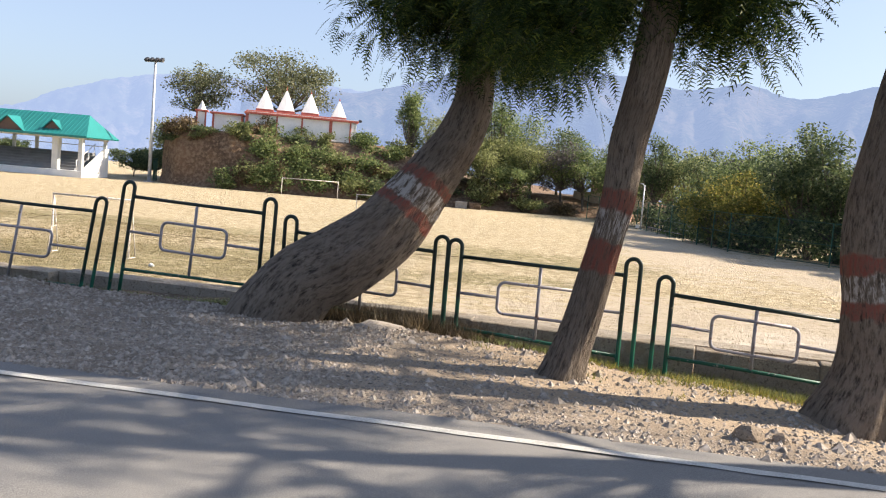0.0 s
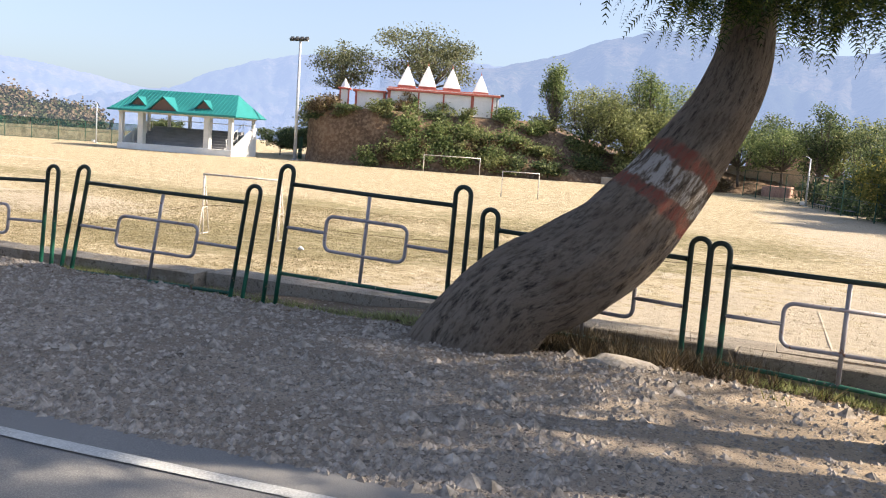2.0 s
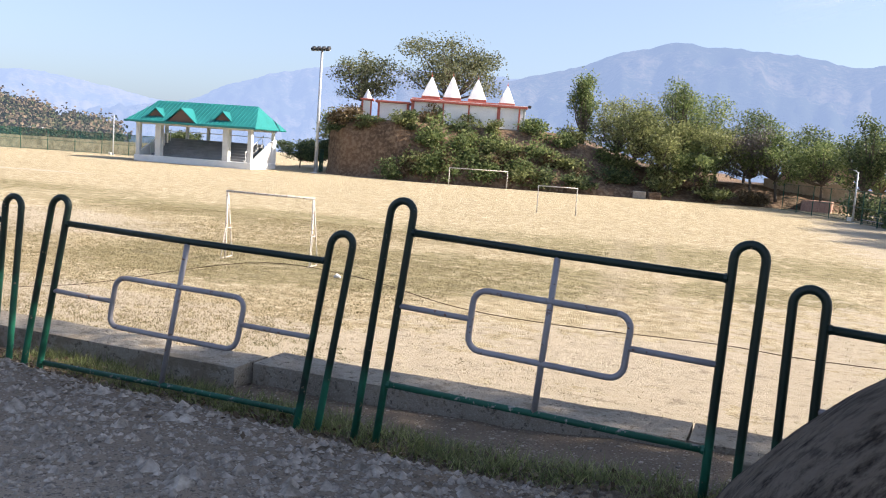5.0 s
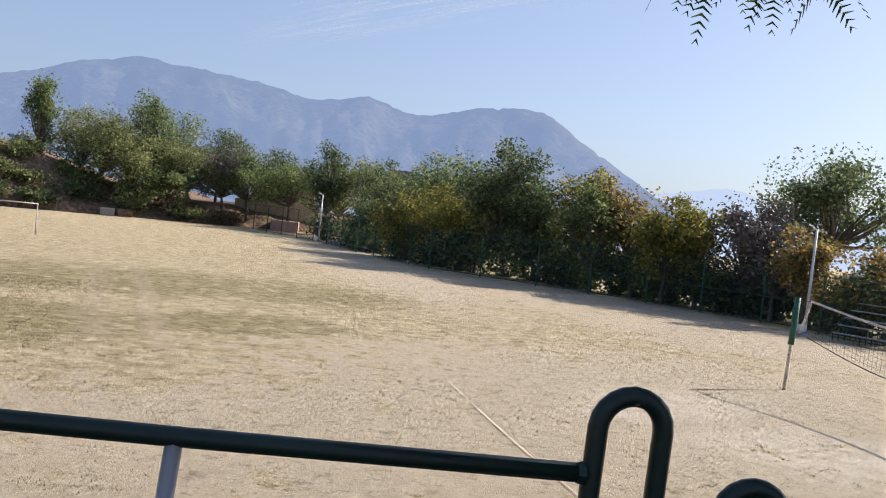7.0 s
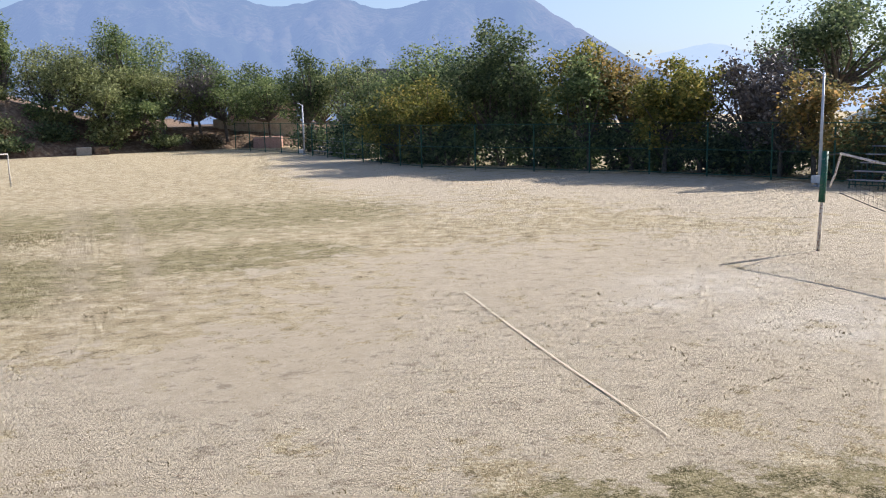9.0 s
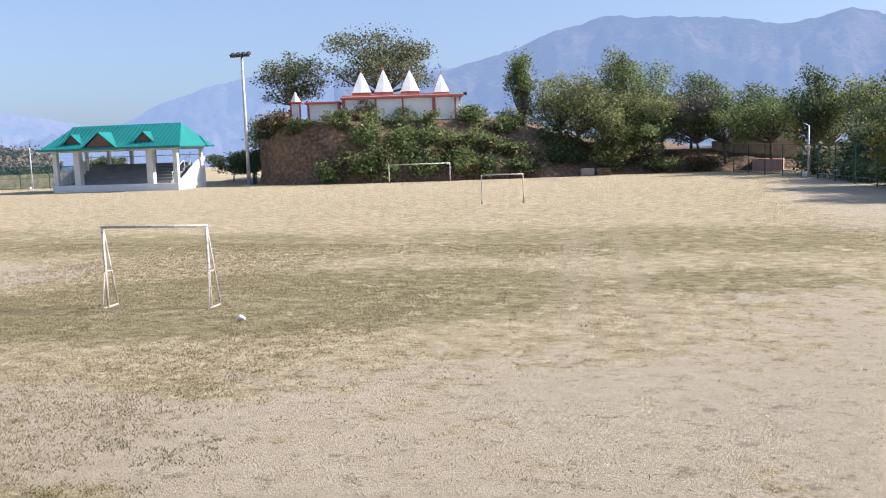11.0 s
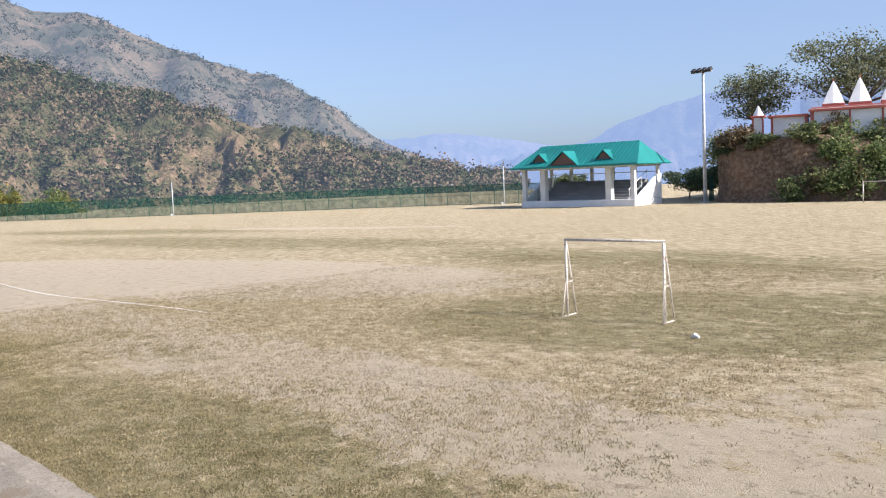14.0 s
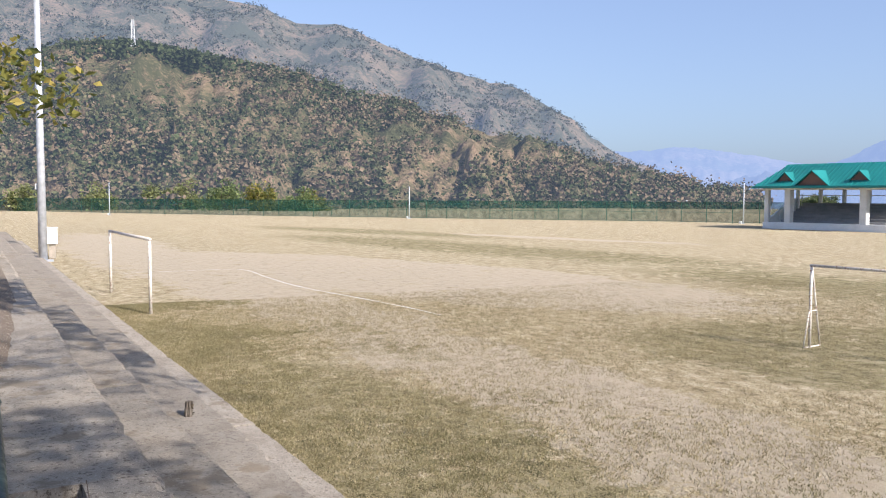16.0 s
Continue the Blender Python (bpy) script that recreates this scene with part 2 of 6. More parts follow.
def gravel_mat():
    """Trodden earth full of broken stones of two sizes, with dust between."""
    k = Nodes("gravelly_earth")
    at = k.place()
    big = k.noise(at, 0.9, 6.0, 0.65)
    fine = k.noise(at, 60.0, 4.0, 0.7)
    sep = k.n("SeparateXYZ")
    k.put(at, sep.inputs[0])
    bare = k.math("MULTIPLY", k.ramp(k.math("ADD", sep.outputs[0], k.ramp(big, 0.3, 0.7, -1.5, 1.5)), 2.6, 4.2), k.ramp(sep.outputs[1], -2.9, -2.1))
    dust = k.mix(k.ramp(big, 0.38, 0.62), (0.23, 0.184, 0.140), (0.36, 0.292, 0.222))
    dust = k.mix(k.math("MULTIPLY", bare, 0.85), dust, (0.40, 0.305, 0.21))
    # Darker near the railing: leaf mould, with part of the shade there painted in.
    humus_shade = k.math("MULTIPLY", k.ramp(k.math("ADD", sep.outputs[1], k.ramp(big, 0.3, 0.7, -0.7, 0.7)), -1.9, -0.5), k.ramp(sep.outputs[0], 1.4, 2.6, 1.0, 0.0))
    dust = k.mix(k.math("MULTIPLY", humus_shade, 0.7), dust, (0.135, 0.098, 0.068))
    dust = k.mix(k.ramp(fine, 0.36, 0.46, 0.8, 0.0), dust, (0.09, 0.073, 0.06))
    col, high = dust, k.math("MULTIPLY", fine, 0.3)
    for scale, share, lift in ((52.0, 0.50, 0.6), (21.0, 0.74, 1.0)):
        v = k.n("TexVoronoi", Vector=at, Scale=scale)
        pick = k.n("SeparateColor")
        k.put(v.outputs["Color"], pick.inputs[0])
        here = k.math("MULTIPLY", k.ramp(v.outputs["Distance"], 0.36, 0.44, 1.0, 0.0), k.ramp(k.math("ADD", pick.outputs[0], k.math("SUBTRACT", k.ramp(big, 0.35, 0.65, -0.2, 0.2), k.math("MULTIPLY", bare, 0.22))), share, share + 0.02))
        tone = k.mix(pick.outputs[1], (0.12, 0.100, 0.082), (0.48, 0.412, 0.342))
        col = k.mix(here, col, tone)
        high = k.math("ADD", high, k.math("MULTIPLY", here, k.ramp(v.outputs["Distance"], 0.0, 0.45, lift, 0.25 * lift)))
    k.bump(high, 1.0, 0.03)
    return k.done(col, 0.93, 0.0, 0.2)


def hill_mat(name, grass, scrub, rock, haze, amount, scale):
    """Far slopes: dry grass, scrub and bare earth, with blue air haze mixed in as emission."""
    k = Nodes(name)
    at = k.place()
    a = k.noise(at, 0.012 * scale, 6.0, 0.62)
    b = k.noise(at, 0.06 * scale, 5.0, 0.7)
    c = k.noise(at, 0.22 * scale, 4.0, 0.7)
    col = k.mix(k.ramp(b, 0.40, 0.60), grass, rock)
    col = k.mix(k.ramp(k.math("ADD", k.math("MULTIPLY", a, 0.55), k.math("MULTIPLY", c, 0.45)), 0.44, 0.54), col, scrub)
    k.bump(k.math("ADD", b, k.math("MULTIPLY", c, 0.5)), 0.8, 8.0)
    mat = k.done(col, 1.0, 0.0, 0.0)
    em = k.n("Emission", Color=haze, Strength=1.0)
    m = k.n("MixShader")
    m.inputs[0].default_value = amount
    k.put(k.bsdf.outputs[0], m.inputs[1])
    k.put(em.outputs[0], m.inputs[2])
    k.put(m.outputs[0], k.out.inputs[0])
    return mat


def veil(name, colour, amount):
    """A net or wire mesh too fine to see its threads from afar."""
    k = Nodes(name)
    mat = k.done(colour, 0.7)
    tr = k.n("BsdfTransparent")
    m = k.n("MixShader")
    k.put(k.ramp(k.noise(k.place(), 1.3, 3.0), 0.3, 0.7, amount - 0.12, amount + 0.12), m.inputs[0])
    k.put(tr.outputs[0], m.inputs[1])
    k.put(k.bsdf.outputs[0], m.inputs[2])
    k.put(m.outputs[0], k.out.inputs[0])
    return mat


def slab_mat(name, tone):
    """Weathered cast concrete: dusty, pitted, with dirt gathered in patches."""
    k = Nodes(name)
    at = k.place()
    rag = k.noise(at, 1.3, 10.0, 0.74)
    pit = k.noise(at, 26.0, 6.0, 0.75)
    sand = k.noise(at, 90.0, 3.0, 0.7)
    col = k.mix(k.ramp(rag, 0.40, 0.60), tuple(tone * c for c in (0.31, 0.265, 0.215)), tuple(tone * c for c in (0.47, 0.415, 0.345)))
    col = k.mix(k.ramp(sand, 0.54, 0.64, 0.0, 0.6), col, tuple(tone * c for c in (0.60, 0.54, 0.46)))
    col = k.mix(k.ramp(pit, 0.39, 0.45, 0.9, 0.0), col, (0.14, 0.115, 0.09))
    col = k.mix(k.ramp(rag, 0.54, 0.59, 0.0, 0.8), col, (0.23, 0.185, 0.135))
    k.bump(k.math("ADD", pit, k.math("MULTIPLY", sand, 0.3)), 1.0, 0.025)
    return k.done(col, 0.94, 0.0, 0.15)


TURF = field_mat()
ASPHALT = surface("asphalt", (0.15, 0.145, 0.137), (0.195, 0.187, 0.175), (0.27, 0.258, 0.24), 130.0, 1.2, 0.88, 0.5, 0.006)
LINE = surface("road_paint", (0.34, 0.33, 0.30), (0.50, 0.49, 0.45), (0.60, 0.585, 0.55), 70.0, 6.0, 0.7, 0.3, 0.003)
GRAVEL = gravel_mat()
STONE = surface("gravel_stone", (0.14, 0.118, 0.096), (0.29, 0.248, 0.204), (0.50, 0.436, 0.37), 14.0, 24.0, 0.9, 0.4, 0.01)
# One concrete in three tones, standing in for the shade that parts the treads.
SLAB_TOP = slab_mat("dusty_slab", 0.90)
SLAB_MID = slab_mat("mid_slab", 0.78)
SLAB_DARK = slab_mat("dark_slab", 0.74)
CONCRETE = surface("weathered_concrete", (0.24, 0.205, 0.165), (0.36, 0.315, 0.26), (0.45, 0.40, 0.34), 34.0, 1.6, 0.9, 0.5, 0.012, own=0.1)
WHITE = surface("white_wash", (0.66, 0.66, 0.65), (0.80, 0.80, 0.79), (0.84, 0.84, 0.83), 14.0, 0.7, 0.75, 0.15, 0.004)
PILLAR = surface("cream_plaster", (0.52, 0.52, 0.50), (0.66, 0.66, 0.64), (0.72, 0.72, 0.70), 12.0, 0.8, 0.8, 0.15, 0.004)
RED = surface("red_oxide_paint", (0.34, 0.080, 0.060), (0.43, 0.115, 0.085), (0.52, 0.20, 0.16), 12.0, 1.2, 0.7, 0.15, 0.004)
TEAL = surface("teal_roof_sheet", (0.005, 0.145, 0.138), (0.008, 0.20, 0.19), (0.022, 0.255, 0.24), 8.0, 0.5, 0.5, 0.1, 0.003, 0.0, 0.4)
TEALDARK = surface("brown_gable_board", (0.10, 0.065, 0.05), (0.16, 0.10, 0.08), (0.20, 0.13, 0.10), 20.0, 1.5, 0.8)
SEAT = surface("grey_seating_concrete", (0.15, 0.15, 0.155), (0.24, 0.24, 0.245), (0.30, 0.30, 0.305), 16.0, 0.8, 0.9)
def post_paint():
    """Dark green gloss over an older bright green coat, which shows on the lower posts."""
    k = Nodes("dark_green_paint")
    at = k.place()
    c = k.noise(at, 22.0, 5.0, 0.65)
    sep = k.n("SeparateXYZ")
    k.put(at, sep.inputs[0])
    old = k.ramp(k.math("ADD", sep.outputs[2], k.ramp(k.noise(at, 3.0, 3.0), 0.3, 0.7, -0.3, 0.3)), 2.45, 2.75, 1.0, 0.0)
    col = k.mix(old, (0.005, 0.019, 0.014), (0.008, 0.105, 0.064))
    col = k.mix(k.ramp(c, 0.66, 0.70), col, (0.20, 0.16, 0.12))
    k.bump(c, 0.15, 0.002)
    return k.done(col, k.ramp(c, 0.3, 0.8, 0.3, 0.6), 0.0, 0.4)


GREENPAINT = post_paint()
GREENRAIL = painted("dark_green_rail_paint", (0.005, 0.019, 0.014), (0.16, 0.12, 0.09), 0.4, 0.70)
GREENLOW = painted("worn_green_paint", (0.006, 0.085, 0.052), (0.28, 0.27, 0.25), 0.5, 0.58)
SILVER = painted("silver_paint", (0.30, 0.285, 0.30), (0.17, 0.09, 0.06), 0.5, 0.60, 0.4, 0.15)
GOALWHITE = painted("chipped_white_paint", (0.62, 0.58, 0.52), (0.20, 0.085, 0.045), 0.6, 0.545)
GALV = painted("galvanised_steel", (0.50, 0.52, 0.55), (0.34, 0.33, 0.32), 0.45, 0.72, 0.5, 0.3)
BLACK = surface("dark_lamp_housing", (0.03, 0.03, 0.032), (0.05, 0.05, 0.053), (0.08, 0.08, 0.08), 20.0, 3.0, 0.5)
EARTHBANK = surface("cut_earth", (0.085, 0.055, 0.035), (0.17, 0.105, 0.065), (0.26, 0.185, 0.125), 2.6, 0.35, 0.95, 0.9, 0.25)
RUBBLE = surface("rubble_stone", (0.07, 0.062, 0.052), (0.15, 0.13, 0.11), (0.25, 0.22, 0.19), 3.4, 1.2, 0.95, 0.9, 0.12)
BARKFAR = surface("tree_bark", (0.06, 0.048, 0.038), (0.12, 0.10, 0.08), (0.20, 0.17, 0.14), 14.0, 2.0, 0.95, 0.6, 0.03)
POLEFENCE = surface("green_fence_steel", (0.01, 0.05, 0.035), (0.015, 0.075, 0.05), (0.03, 0.10, 0.07), 20.0, 2.0, 0.5)
NETGREEN = veil("green_mesh", (0.009, 0.070, 0.050), 0.66)
NETDARK = veil("dark_wire_mesh", (0.02, 0.045, 0.035), 0.16)
LEAF_ROAD = leaves("fern_like_leaves", (0.016, 0.034, 0.011), (0.045, 0.080, 0.020), (0.20, 0.235, 0.040), 0.38)
LEAF_GREEN = leaves("broad_green_leaves", (0.064, 0.094, 0.040), (0.205, 0.262, 0.100), (0.430, 0.470, 0.205), 0.42)
LEAF_OLIVE = leaves("olive_leaves", (0.100, 0.115, 0.050), (0.285, 0.312, 0.130), (0.510, 0.520, 0.250), 0.42)
LEAF_TEMPLE = leaves("grey_olive_leaves", (0.062, 0.072, 0.038), (0.178, 0.192, 0.100), (0.400, 0.405, 0.230), 0.36)
LEAF_DARK = leaves("dark_leaves", (0.040, 0.062, 0.032), (0.135, 0.178, 0.080), (0.320, 0.350, 0.165), 0.40)
LEAF_YELLOW = leaves("turning_leaves", (0.085, 0.105, 0.030), (0.250, 0.240, 0.060), (0.540, 0.410, 0.115), 0.4)
LEAF_ORANGE = leaves("orange_leaves", (0.110, 0.100, 0.040), (0.280, 0.215, 0.075), (0.560, 0.340, 0.130), 0.4)
DARKBRUSH = leaves("dark_dry_brush", (0.030, 0.024, 0.014), (0.105, 0.076, 0.042), (0.300, 0.220, 0.120), 0.15)
BROWNLEAF = leaves("brown_fallen_leaves", (0.070, 0.047, 0.028), (0.170, 0.118, 0.072), (0.360, 0.280, 0.185), 0.1)
CHALK = surface("chalk_line", (0.62, 0.56, 0.47), (0.78, 0.75, 0.69), (0.84, 0.82, 0.78), 9.0, 1.1, 0.9, 0.2, 0.003)
POWDER = surface("powdery_line", (0.44, 0.37, 0.28), (0.49, 0.415, 0.315), (0.53, 0.46, 0.36), 18.0, 2.2, 0.9, 0.3, 0.004)
LEAF_BARE = leaves("sparse_greyish_twigs", (0.085, 0.072, 0.064), (0.175, 0.150, 0.130), (0.300, 0.262, 0.235), 0.1)
LEAF_DRY = leaves("dry_brush", (0.075, 0.052, 0.028), (0.170, 0.122, 0.066), (0.300, 0.225, 0.125), 0.2)


# ---- makers ----
def thing(name, x, y, z, label, category, group="", kind="", rz=0.0):
    ob = new(name)
    ob.empty_display_size = 0.2
    ob.matrix_basis = pose(x, y, z, 0, 0, rz)
    return tagged(ob, label, category, group, kind)


def part(name, bm, material, parent=None, label="", smooth=False):
    """Links a bmesh, or a tuple of vertices and faces, as one mesh object under its thing."""
    me = bpy.data.meshes.new(name)
    if isinstance(bm, tuple):
        me.from_pydata(np.asarray(bm[0]).tolist(), [], [list(f) for f in bm[1]])
    else:
        bm.to_mesh(me)
        bm.free()
    me.materials.append(material)
    if smooth:
        me.shade_smooth()
    ob = new(name, me)
    ob.parent = parent
    return tagged(ob, label)


def box(bm, x0, x1, y0, y1, z0, z1, bevel=0.0):
    v = [bm.verts.new(p) for p in ((x0, y0, z0), (x1, y0, z0), (x1, y1, z0), (x0, y1, z0),
                                   (x0, y0, z1), (x1, y0, z1), (x1, y1, z1), (x0, y1, z1))]
    fs = [bm.faces.new([v[i] for i in q]) for q in ((3, 2, 1, 0), (4, 5, 6, 7), (0, 1, 5, 4), (1, 2, 6, 5), (2, 3, 7, 6), (3, 0, 4, 7))]
    if bevel:
        bmesh.ops.bevel(bm, geom=list({e for f in fs for e in f.edges}), offset=bevel, segments=1, affect="EDGES")
    return bm


def boxed(*a, bevel=0.0):
    return box(bmesh.new(), *a, bevel=bevel)


def tube(bm, pts, radii, n=8, caps=True):
    """A round tube along points."""
    pts = [Vector(p) for p in pts]
    if not hasattr(radii, "__len__"):
        radii = [radii] * len(pts)
    radii = [float(q) for q in radii]
    rings, up = [], None
    for i, p in enumerate(pts):
        d = (pts[min(i + 1, len(pts) - 1)] - pts[max(i - 1, 0)]).normalized()
        if up is None:
            up = d.orthogonal().normalized()
        up = (up - d * up.dot(d)).normalized()
        side = d.cross(up)
        rings.append([bm.verts.new(p + radii[i] * (math.cos(a) * up + math.sin(a) * side))
                      for a in (2 * math.pi * j / n for j in range(n))])
    for a, b in zip(rings, rings[1:]):
        for j in range(n):
            bm.faces.new((a[j], a[(j + 1) % n], b[(j + 1) % n], b[j]))
    if caps:
        bm.faces.new(rings[0][::-1])
        bm.faces.new(rings[-1])
    return bm


def tubed(pts, radii, n=8):
    return tube(bmesh.new(), pts, radii, n)


def arc(cx, cz, r, a0, a1, n=6, y=0.0):
    return [(cx + r * math.cos(radians(a0 + (a1 - a0) * i / n)), y, cz + r * math.sin(radians(a0 + (a1 - a0) * i / n))) for i in range(n + 1)]


def spline(pts, k=6):
    """A smooth line through a few points of any width (Catmull-Rom)."""
    p = np.array(pts, float)
    p = np.vstack([2 * p[0] - p[1], p, 2 * p[-1] - p[-2]])
    out = []
    for i in range(1, len(p) - 2):
        for t in np.arange(k) / k:
            a, b, c, d = p[i - 1 : i + 3]
            out.append(0.5 * (2 * b + (c - a) * t + (2 * a - 5 * b + 4 * c - d) * t * t + (3 * b - a - 3 * c + d) * t ** 3))
    out.append(p[-2])
    return np.array(out)


def leaf_quads(at, size, r, droop=0.0, aspect=0.55):
    """One folded leaf or leaf clump at each place: two triangles-pairs with random turns."""
    n = len(at)
    d = r.normal(size=(n, 3))
    d[:, 2] = d[:, 2] * 0.6 - droop
    d /= np.linalg.norm(d, axis=1)[:, None]
    s = np.cross(d, r.normal(size=(n, 3)))
    s /= np.linalg.norm(s, axis=1)[:, None] + 1e-9
    u = np.cross(s, d)
    ln = (size * r.uniform(0.55, 1.35, n))[:, None]
    w = ln * aspect
    tip, mid = at + d * ln, at + d * ln * 0.5
    v = np.stack([at, mid + s * w * 0.5 + u * w * 0.15, tip, mid - s * w * 0.5 + u * w * 0.15], 1).reshape(-1, 3)
    f = np.arange(4 * n).reshape(n, 4)
    return v, f


def lobes(r, n, centre, radii, lobe=0.32, squash=1.0):
    """Places for n leaves in an uneven crown: a number of lobes, each a fuzzy shell."""
    m = max(6, int(30 * squash))
    c = r.normal(size=(m, 3))
    c /= np.linalg.norm(c, axis=1)[:, None]
    c *= r.uniform(0.25, 1.0, (m, 1))
    rad = r.uniform(0.45, 1.35, m) * lobe
    share = rad ** 2 / np.sum(rad ** 2)
    k = r.choice(m, n, p=share)
    d = r.normal(size=(n, 3))
    d /= np.linalg.norm(d, axis=1)[:, None]
    p = c[k] + d * (rad[k] * (0.30 + 0.88 * r.random(n) ** 0.8))[:, None] * (1.0, 1.0, 0.8)
    loose = r.random(n) < 0.13
    p[loose] = d[loose] * (1.06 * r.random((int(loose.sum()), 1)) ** 0.45)
    return np.array(centre) + p * np.array(radii), np.array(centre) + c * np.array(radii)


def limbs(bm, base, tips, r0, r):
    for t in tips:
        mid = base * 0.5 + t * 0.5 + r.normal(size=3) * 0.06 * np.linalg.norm(t - base)
        mid[2] -= 0.04 * np.linalg.norm(t - base)
        pts = spline([base, mid, t], 3)
        tube(bm, pts, np.linspace(r0, r0 * 0.22, len(pts)), 5)


def tree(name, x, y, z, height, width, material, label, seed, count=2600, leaf=0.42, stem=0.4, kind="round", depth=None, group=""):
    """A tree: tapered trunk and limbs, and a crown of many small leaves in uneven lobes."""
    r = np.random.default_rng(seed)
    t = thing(name, x, y, z, label, "tree", group)
    h0 = height * stem
    lean = r.normal(size=2) * 0.05 * height
    cr = (height - h0 * 0.75) / 2
    ctr = np.array([lean[0], lean[1], height - cr])
    rad = (width / 2, (depth or width) / 2, cr)
    if kind == "conifer":
        n = count
        zz = r.uniform(0, 1, n) ** 1.3
        tier = 0.75 + 0.25 * np.sin(zz * 30)
        rr = (1 - zz) * width / 2 * tier * r.uniform(0.2, 1.0, n) ** 0.5
        a = r.uniform(0, 6.283, n)
        at = np.stack([rr * np.cos(a), rr * np.sin(a), h0 * 0.6 + zz * (height - h0 * 0.6)], 1)
        tips = at[r.integers(0, n, 14)]
        pts = [(0, 0, -0.3), (0, 0, height * 0.5), (0, 0, height * 0.97)]
    else:
        at, tips = lobes(r, count, ctr, rad)
        pts = spline([(0, 0, -0.3), (lean[0] * 0.2, lean[1] * 0.2, h0 * 0.5), (lean[0] * 0.6, lean[1] * 0.6, h0), tuple(ctr)], 3)
    rt = 0.022 * height + 0.03
    part("trunk", tubed(pts, np.linspace(rt, rt * 0.3, len(pts)), 7), BARKFAR, t, "", True)
    bm = bmesh.new()
    fork = np.array([lean[0] * 0.5, lean[1] * 0.5, h0 * 0.85])
    limbs(bm, fork, tips, rt * 0.5, r)
    part("branchwork", bm, BARKFAR, t)
    part("crown", leaf_quads(at, leaf, r, 0.15, 0.6), material, t)
    return t


def bush(name, x, y, z, w, h, material, label, seed, count=700, leaf=0.32, group="", depth=None):
    r = np.random.default_rng(seed)
    t = thing(name, x, y, z, label, "shrub", group)
    at, tips = lobes(r, count, (0, 0, h * 0.45), (w / 2, (depth or w * 0.8) / 2, h * 0.62), 0.45, 0.6)
    at[:, 2] = np.maximum(at[:, 2], 0.02)
    bm = bmesh.new()
    limbs(bm, np.array([0.0, 0, -0.2]), np.maximum(tips, [-99, -99, 0.2]), 0.05, r)
    part("stemwork", bm, BARKFAR, t)
    part("foliage", leaf_quads(at, leaf, r, 0.05, 0.6), material, t)
    return t


def grid_mesh(us, vs, f):
    """A sheet of points f(u, v) as vertices and quads."""
    v = np.array([f(a, b) for b in vs for a in us])
    n = len(us)
    q = [(j * n + i, j * n + i + 1, (j + 1) * n + i + 1, (j + 1) * n + i) for j in range(len(vs) - 1) for i in range(n - 1)]
    return v, q


def nz(x, y, s=1.0, o=0.0):
    return noise.fractal(Vector((x * s + o, y * s - o, o)), 1.0, 2.0, 5)


# ---- setting: ground, field, verge, road, terraces ----
VERGE = 2.42


def edge_y(x):
    """The upper terrace edge, seen from above."""
    u = min(1.0, max(0.0, (x + 4.5) / 4.5))
    return 1.07 + 0.09 * x + 0.22 * u * u * (3 - 2 * u)


def spaced(*stretches):
    return np.unique(np.concatenate([np.linspace(a, b, n) for a, b, n in stretches]).round(3))


def ground_z(x, y):
    d = math.hypot(x + 20, y - 40)
    return 0.03 * nz(x, y, 0.12) if d < 130 else -min(28.0, max(0.0, d - 230) * 0.16) - 0.02


gx = spaced((-4500, -300, 12), (-300, -90, 22), (-90, 40, 90), (40, 300, 16), (300, 4500, 10))
gy = spaced((-3000, -60, 8), (-60, -4, 8), (-4, 110, 80), (110, 300, 16), (300, 4500, 12))
ground = part("ground", grid_mesh(gx, gy, lambda x, y: (x, y, ground_z(x, y))), TURF, None, "dry straw-coloured sports field with bare trodden earth", True)
tagged(ground, kind="structure", category="ground")


def line_y(x):
    """The white edge line of the road."""
    return -4.235 + 0.125 * x


def verge_z(x, y):
    s = y - line_y(x)
    bumps = 0.035 * nz(x, y, 0.9) + 0.015 * nz(x, y, 3.5, 4.0)
    k = min(1.0, max(0.0, (s - 0.25) / 0.7))
    foot = min(1.0, max(0.0, (y + 0.75) / 0.65))
    fall = 0.042 * min(5.0, max(0.0, x - 3.0)) * min(1.0, max(0.0, (s - 0.25) / 1.5))
    drop = 0.24 if x < -1.6 else 0.24 - 0.10 * (x + 1.6) / 2.4 if x < 0.8 else 0.14
    return VERGE - 0.02 + k * (bumps + 0.05) - (0.0 if s > 0.25 else 0.05) - drop * foot * foot * (3 - 2 * foot) - fall


vx = spaced((-140, -12, 22), (-12, 14, 110), (14, 140, 18))
vv = spaced((0.0, 1.0, 60),)
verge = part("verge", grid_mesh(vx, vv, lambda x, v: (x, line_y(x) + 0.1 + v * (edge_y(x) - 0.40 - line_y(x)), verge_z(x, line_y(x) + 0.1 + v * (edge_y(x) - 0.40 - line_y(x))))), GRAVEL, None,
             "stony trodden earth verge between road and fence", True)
tagged(verge, kind="structure", category="ground")
road = part("road", grid_mesh(vx, spaced((-9.0, 0.32, 14)), lambda x, v: (x, line_y(x) + v, VERGE - 0.012 - 0.004 * v * v * 0.1 + 0.006 * nz(x, v, 1.5))), ASPHALT, None,
            "grey asphalt road in dappled shade", True)
tagged(road, kind="structure", category="road")
lx = spaced((-140, -12, 10), (-12, 14, 90), (14, 140, 10))
